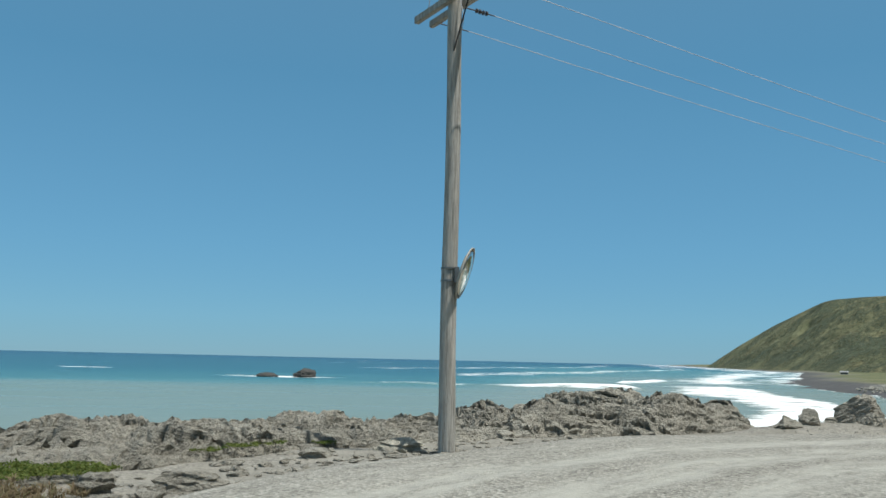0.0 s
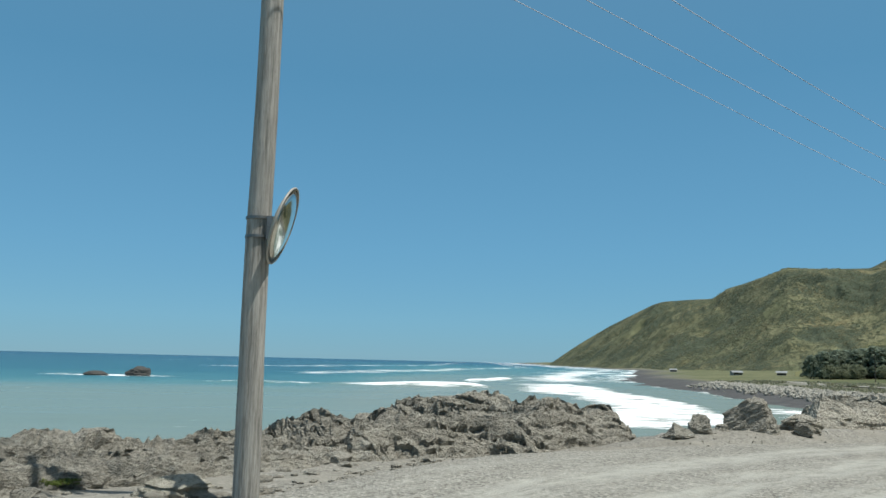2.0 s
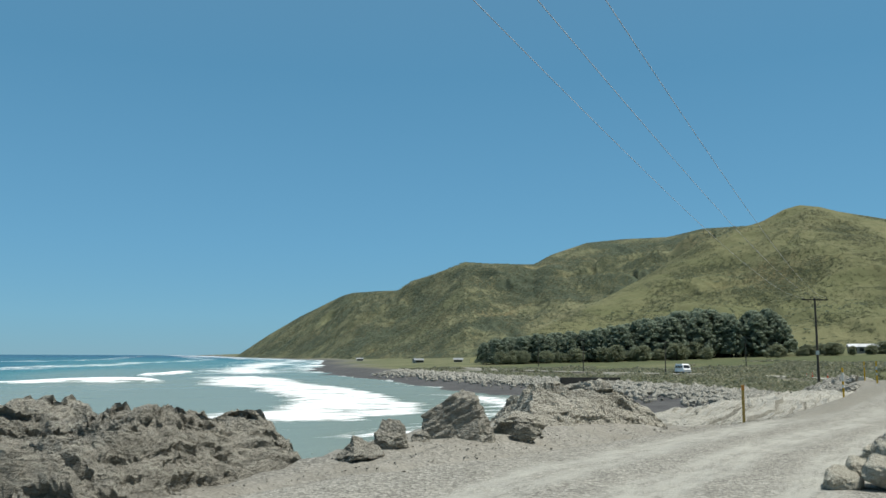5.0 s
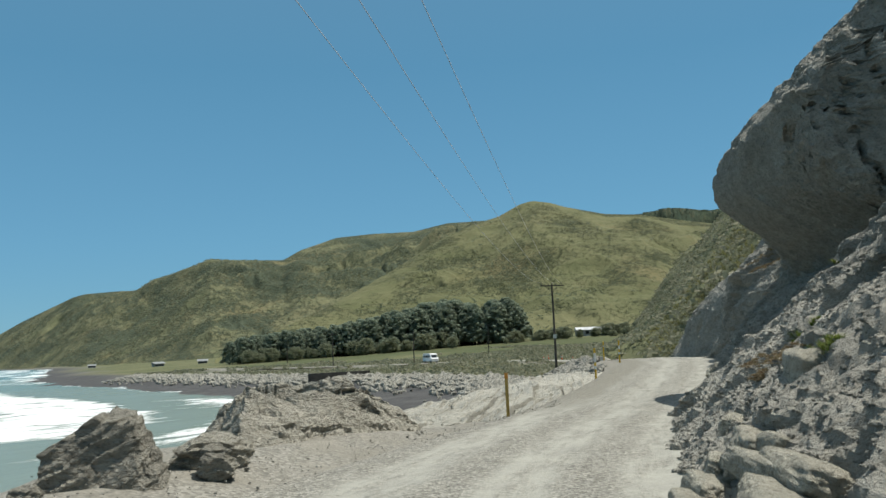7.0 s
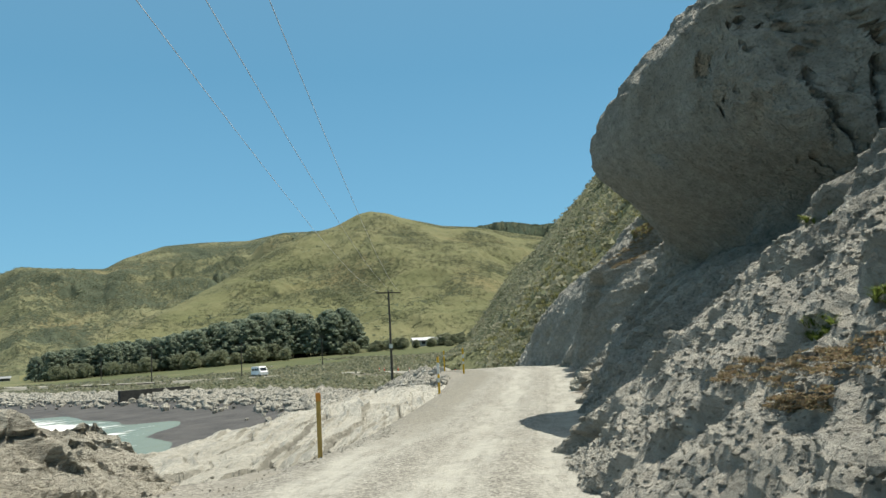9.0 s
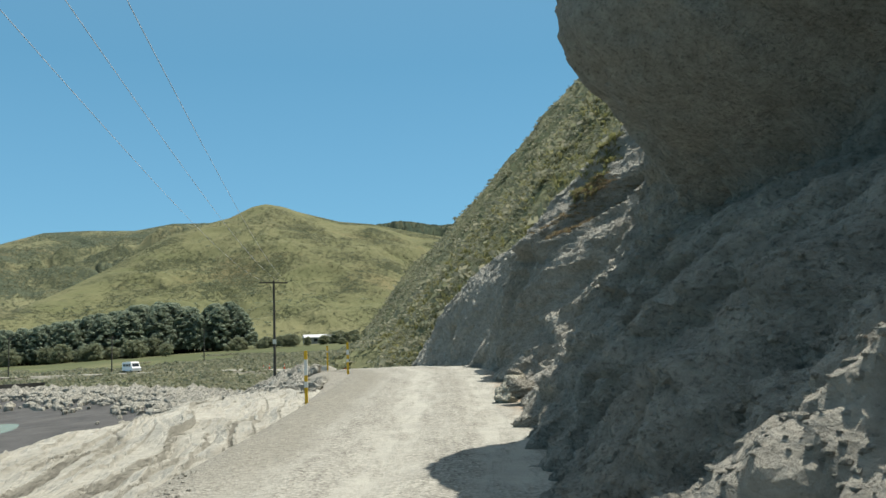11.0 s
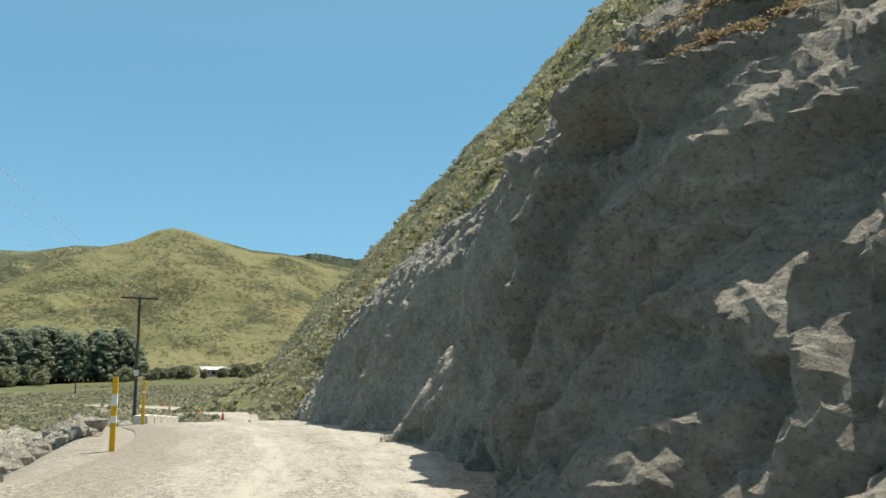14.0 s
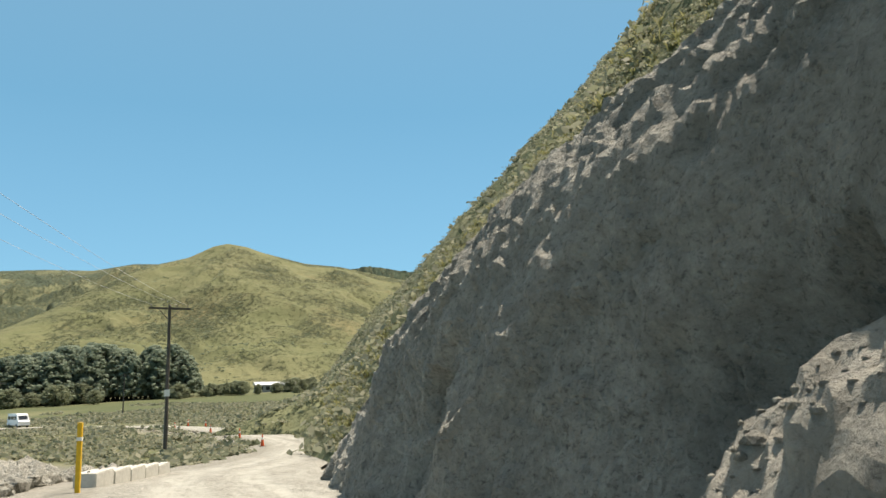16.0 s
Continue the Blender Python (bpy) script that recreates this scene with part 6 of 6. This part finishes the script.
def crown_mesh(name, seed, conical, leaves, material):
    g = np.random.default_rng(seed)
    m = 240
    h = np.sort(g.uniform(0.12, 1.0, m))
    reach = (1 - h) ** 0.75 * 0.36 + 0.06 if conical else np.sin(np.pi * np.clip(h * 0.9 + 0.05, 0, 1)) ** 0.6 * 0.42
    a = g.uniform(0, 6.28, m)
    cen = np.c_[np.cos(a) * reach * g.uniform(0.2, 0.9, m), np.sin(a) * reach * g.uniform(0.2, 0.9, m), h]
    rad = g.uniform(0.03, 0.062, m) * (1.0 if conical else 1.5)
    i = g.integers(0, m, leaves)
    d = g.normal(0, 1, (leaves, 3))
    d /= np.linalg.norm(d, axis=1)[:, None]
    c = cen[i] + d * rad[i][:, None] * g.uniform(0.6, 1.1, leaves)[:, None]
    t = np.cross(d, g.normal(0, 1, (leaves, 3)))
    t /= np.linalg.norm(t, axis=1)[:, None]
    w = np.cross(d, t)
    k = g.uniform(0.013, 0.028, leaves)[:, None]
    v = np.stack([c - t * k, c + w * k, c + t * k, c - w * k], 1).reshape(-1, 3)
    return v, np.arange(leaves * 4, dtype=np.int32).reshape(-1, 4)


def tree_model(name, label, category, seed, conical, leaves, leaf_mat, trunk_h):
    root = empty(name, 0, 0, -50)
    v, f = crown_mesh(name, seed, conical, leaves, leaf_mat)
    crown = arrays("crown", v * [1, 1, 1], f, leaf_mat, root, smooth=False)
    bm = bmesh.new()
    tube(bm, (0, 0, -0.02), (0.01, 0.0, trunk_h), 0.022, 0.01, 8, 4)
    for k in range(5):
        a, z = 1.3 * k + seed, trunk_h * (0.45 + 0.1 * k)
        tube(bm, (0, 0, z), (math.cos(a) * 0.16, math.sin(a) * 0.16, z + 0.12), 0.008, 0.004, 6)
    part("trunk", bm, M_BARK, root)
    return tagged(root, label, category)


PINES = [tree_model("pine_tree", "tall dark pine tree in a dense grove", "tree", 30 + i, True, 6500, M_PINE, 0.9) for i in range(4)]
ROUNDS = [tree_model("broadleaf_tree", "round-headed green tree near the houses", "tree", 60 + i, False, 3600, M_TREE, 0.6) for i in range(3)]
used = {}


def plant_tree(model, az, r, h, wide=1.0):
    x, y = 10 + math.sin(radians(az)) * r, 15 + math.cos(radians(az)) * r
    m = pose(x, y, ground_at(x, y) - 0.2, 0, 0, random.uniform(0, 360))
    if model not in used:
        used[model] = 1
        model.scale = (h * wide, h * wide, h)
        model.location, model.rotation_euler = m.translation, m.to_euler()
        return model
    ob = copy_thing(model, m)
    ob.scale = (h * wide, h * wide, h)
    return ob


random.seed(12)
top_el = lambda az: np.interp(az, [34.5, 36, 38, 42, 45, 47.5, 50, 51.8, 52.4, 53.0, 54.2, 54.8, 55.4], [0.9, 1.25, 1.45, 1.8, 2.25, 2.9, 3.15, 2.75, 2.55, 3.05, 3.15, 2.6, 1.8])
for i in range(170):
    az = 34.8 + 20.1 * (i + random.random()) / 170
    r = random.uniform(338, 375) if i % 2 else random.uniform(322, 338)
    z = ground_at(10 + math.sin(radians(az)) * r, 15 + math.cos(radians(az)) * r)
    h = (1.5 + r * math.tan(radians(float(top_el(az)))) - z) * random.uniform(0.82, 1.03)
    plant_tree(random.choice(PINES), az, r, max(h, 5), random.uniform(1.1, 1.6))
for i in range(95):
    az, r = random.uniform(36, 68), random.uniform(308, 326)
    if 50.5 < az < 53.2:
        continue
    plant_tree(random.choice(ROUNDS), az, r, random.uniform(2.6, 6.0) * (1.1 if az < 50 else 0.8), random.uniform(1.2, 2.0))

# ---------------------------------------------------------------- houses, van, cones


def house(az, r, w, d, h, roof_mat, label, yaw=0.0):
    x, y = 10 + math.sin(radians(az)) * r, 15 + math.cos(radians(az)) * r
    ob = tagged(empty("house", x, y, ground_at(x, y) - 0.2, yaw - az), label, "house")
    bm = bmesh.new()
    box(bm, -w / 2, w / 2, -d / 2, d / 2, 0, h)
    part("wall", bm, M_HOUSE, ob)
    bm = bmesh.new()
    e = 0.45
    ridge = h + d * 0.22
    a = [bm.verts.new(p) for p in ((-w / 2 - e, -d / 2 - e, h), (w / 2 + e, -d / 2 - e, h), (w / 2 + e, d / 2 + e, h), (-w / 2 - e, d / 2 + e, h), (-w / 2 - e, 0, ridge), (w / 2 + e, 0, ridge))]
    for q in ((0, 1, 5, 4), (2, 3, 4, 5), (0, 4, 3), (1, 2, 5), (3, 2, 1, 0)):
        bm.faces.new([a[i] for i in q])
    part("roof", bm, roof_mat, ob)
    for wx in (-0.3, 0.0, 0.3):
        bm = bmesh.new()
        box(bm, wx * w - 0.7, wx * w + 0.7, -d / 2 - 0.04, -d / 2 + 0.02, h * 0.35, h * 0.8)
        part("window", bm, M_GLASS, ob)
    return ob


house(47.4, 336, 8, 6, 2.6, M_ROOF_GREY, "small pale house among trees under the hill")
house(59.4, 336, 8, 5, 2.6, M_ROOF, "white-roofed house below the grassy hill", 10)
house(60.6, 332, 6, 5, 2.4, M_ROOF_GREY, "grey-roofed house below the grassy hill", -15)
house(40.6, 334, 10, 6, 2.4, M_ROOF_GREY, "grey-roofed house in front of the pines")
house(33.2, 430, 4.5, 4, 1.7, M_ROOF_GREY, "small light house on the coastal flat")
house(30.4, 440, 5, 4, 1.7, M_ROOF_GREY, "low grey bach on the coastal flat", 20)
house(26.5, 640, 5, 4, 1.8, M_ROOF_GREY, "distant low house near the beach")

VX, VY = 146.0, 136.0
van = tagged(empty("campervan", VX, VY, ground_at(VX, VY) + 0.02, 65), "white campervan parked on the track by the sea wall", "van")
van.scale = (0.85, 0.85, 0.85)
bm = bmesh.new()
prof = [(-2.9, 0.45), (-2.95, 1.1), (-2.45, 1.35), (-1.95, 2.25), (-1.5, 2.5), (2.7, 2.5), (2.9, 2.2), (2.95, 0.5)]
rows_ = [[bm.verts.new((x, sgn * (0.98 if z < 1.4 else 0.9), z)) for x, z in prof] for sgn in (-1, 1)]
for i in range(len(prof)):
    j = (i + 1) % len(prof)
    bm.faces.new((rows_[0][i], rows_[0][j], rows_[1][j], rows_[1][i]))
bm.faces.new(rows_[0][::-1])
bm.faces.new(rows_[1])
part("body", bm, M_VAN, van)
for sgn in (-1, 1):
    for x0, x1 in ((-1.6, -0.7), (-0.5, 1.0), (1.2, 2.5)):
        bm = bmesh.new()
        y0 = sgn * 0.955
        box(bm, x0, x1, min(y0, y0 + sgn * 0.02), max(y0, y0 + sgn * 0.02), 1.45, 2.05)
        part("window", bm, M_GLASS, van)
    for x in (-1.85, 1.75):
        bm = bmesh.new()
        tube(bm, (x, sgn * 0.78, 0.36), (x, sgn * 1.0, 0.36), 0.36, None, 18)
        wheel = part("wheel", bm, M_RUBBER, van, "black tyre")
        bm = bmesh.new()
        tube(bm, (x, sgn * 0.99, 0.36), (x, sgn * 1.015, 0.36), 0.2, None, 14)
        part("rim", bm, M_STEEL, wheel, "steel rim")
bm = bmesh.new()
box(bm, -0.02, 0.0, -0.78, 0.78, 0, 0.85, 0, Matrix.Translation((-2.42, 0, 1.42)) @ Matrix.Rotation(radians(29), 4, "Y"))
part("windscreen", bm, M_GLASS, van)

bm = bmesh.new()
box(bm, -5.5, 5.5, -0.4, 0.4, -1.5, 0.6, 0.05)
wall_ = obj("concrete_wall", bm, M_DARKWALL)
wall_.matrix_basis = pose(102.5, 118.5, -2.7, 0, 0, -20)
tagged(wall_, "dark low concrete wall above the beach", "wall")

cone = empty("traffic_cone", 0, 0, 0)
bm = bmesh.new()
box(bm, -0.19, 0.19, -0.19, 0.19, 0, 0.04, 0.008)
part("base", bm, M_RUBBER, cone, "black rubber base")
bm = bmesh.new()
tube(bm, (0, 0, 0.04), (0, 0, 0.9), 0.14, 0.03, 16)
body = part("cone", bm, M_CONE, cone)
bm = bmesh.new()
tube(bm, (0, 0, 0.5), (0, 0, 0.66), 0.0865, 0.0655, 16)
part("collar", bm, M_WHITEBAND, body, "white reflective collar")
tagged(cone, "orange traffic cone at the edge of the road", "traffic cone", "traffic cones")
at = []
for i in range(12):
    s = 138 + i * 5.2
    x, y = (float(v) for v in road_point(s, 3.0 if i % 3 else -3.0))
    at.append(pose(x, y, max(ground_at(x, y), float(road_z(s)) - 0.02), 0, 0, i * 31))
cone.matrix_basis = at[0]
for m in at[1:]:
    copy_thing(cone, m)
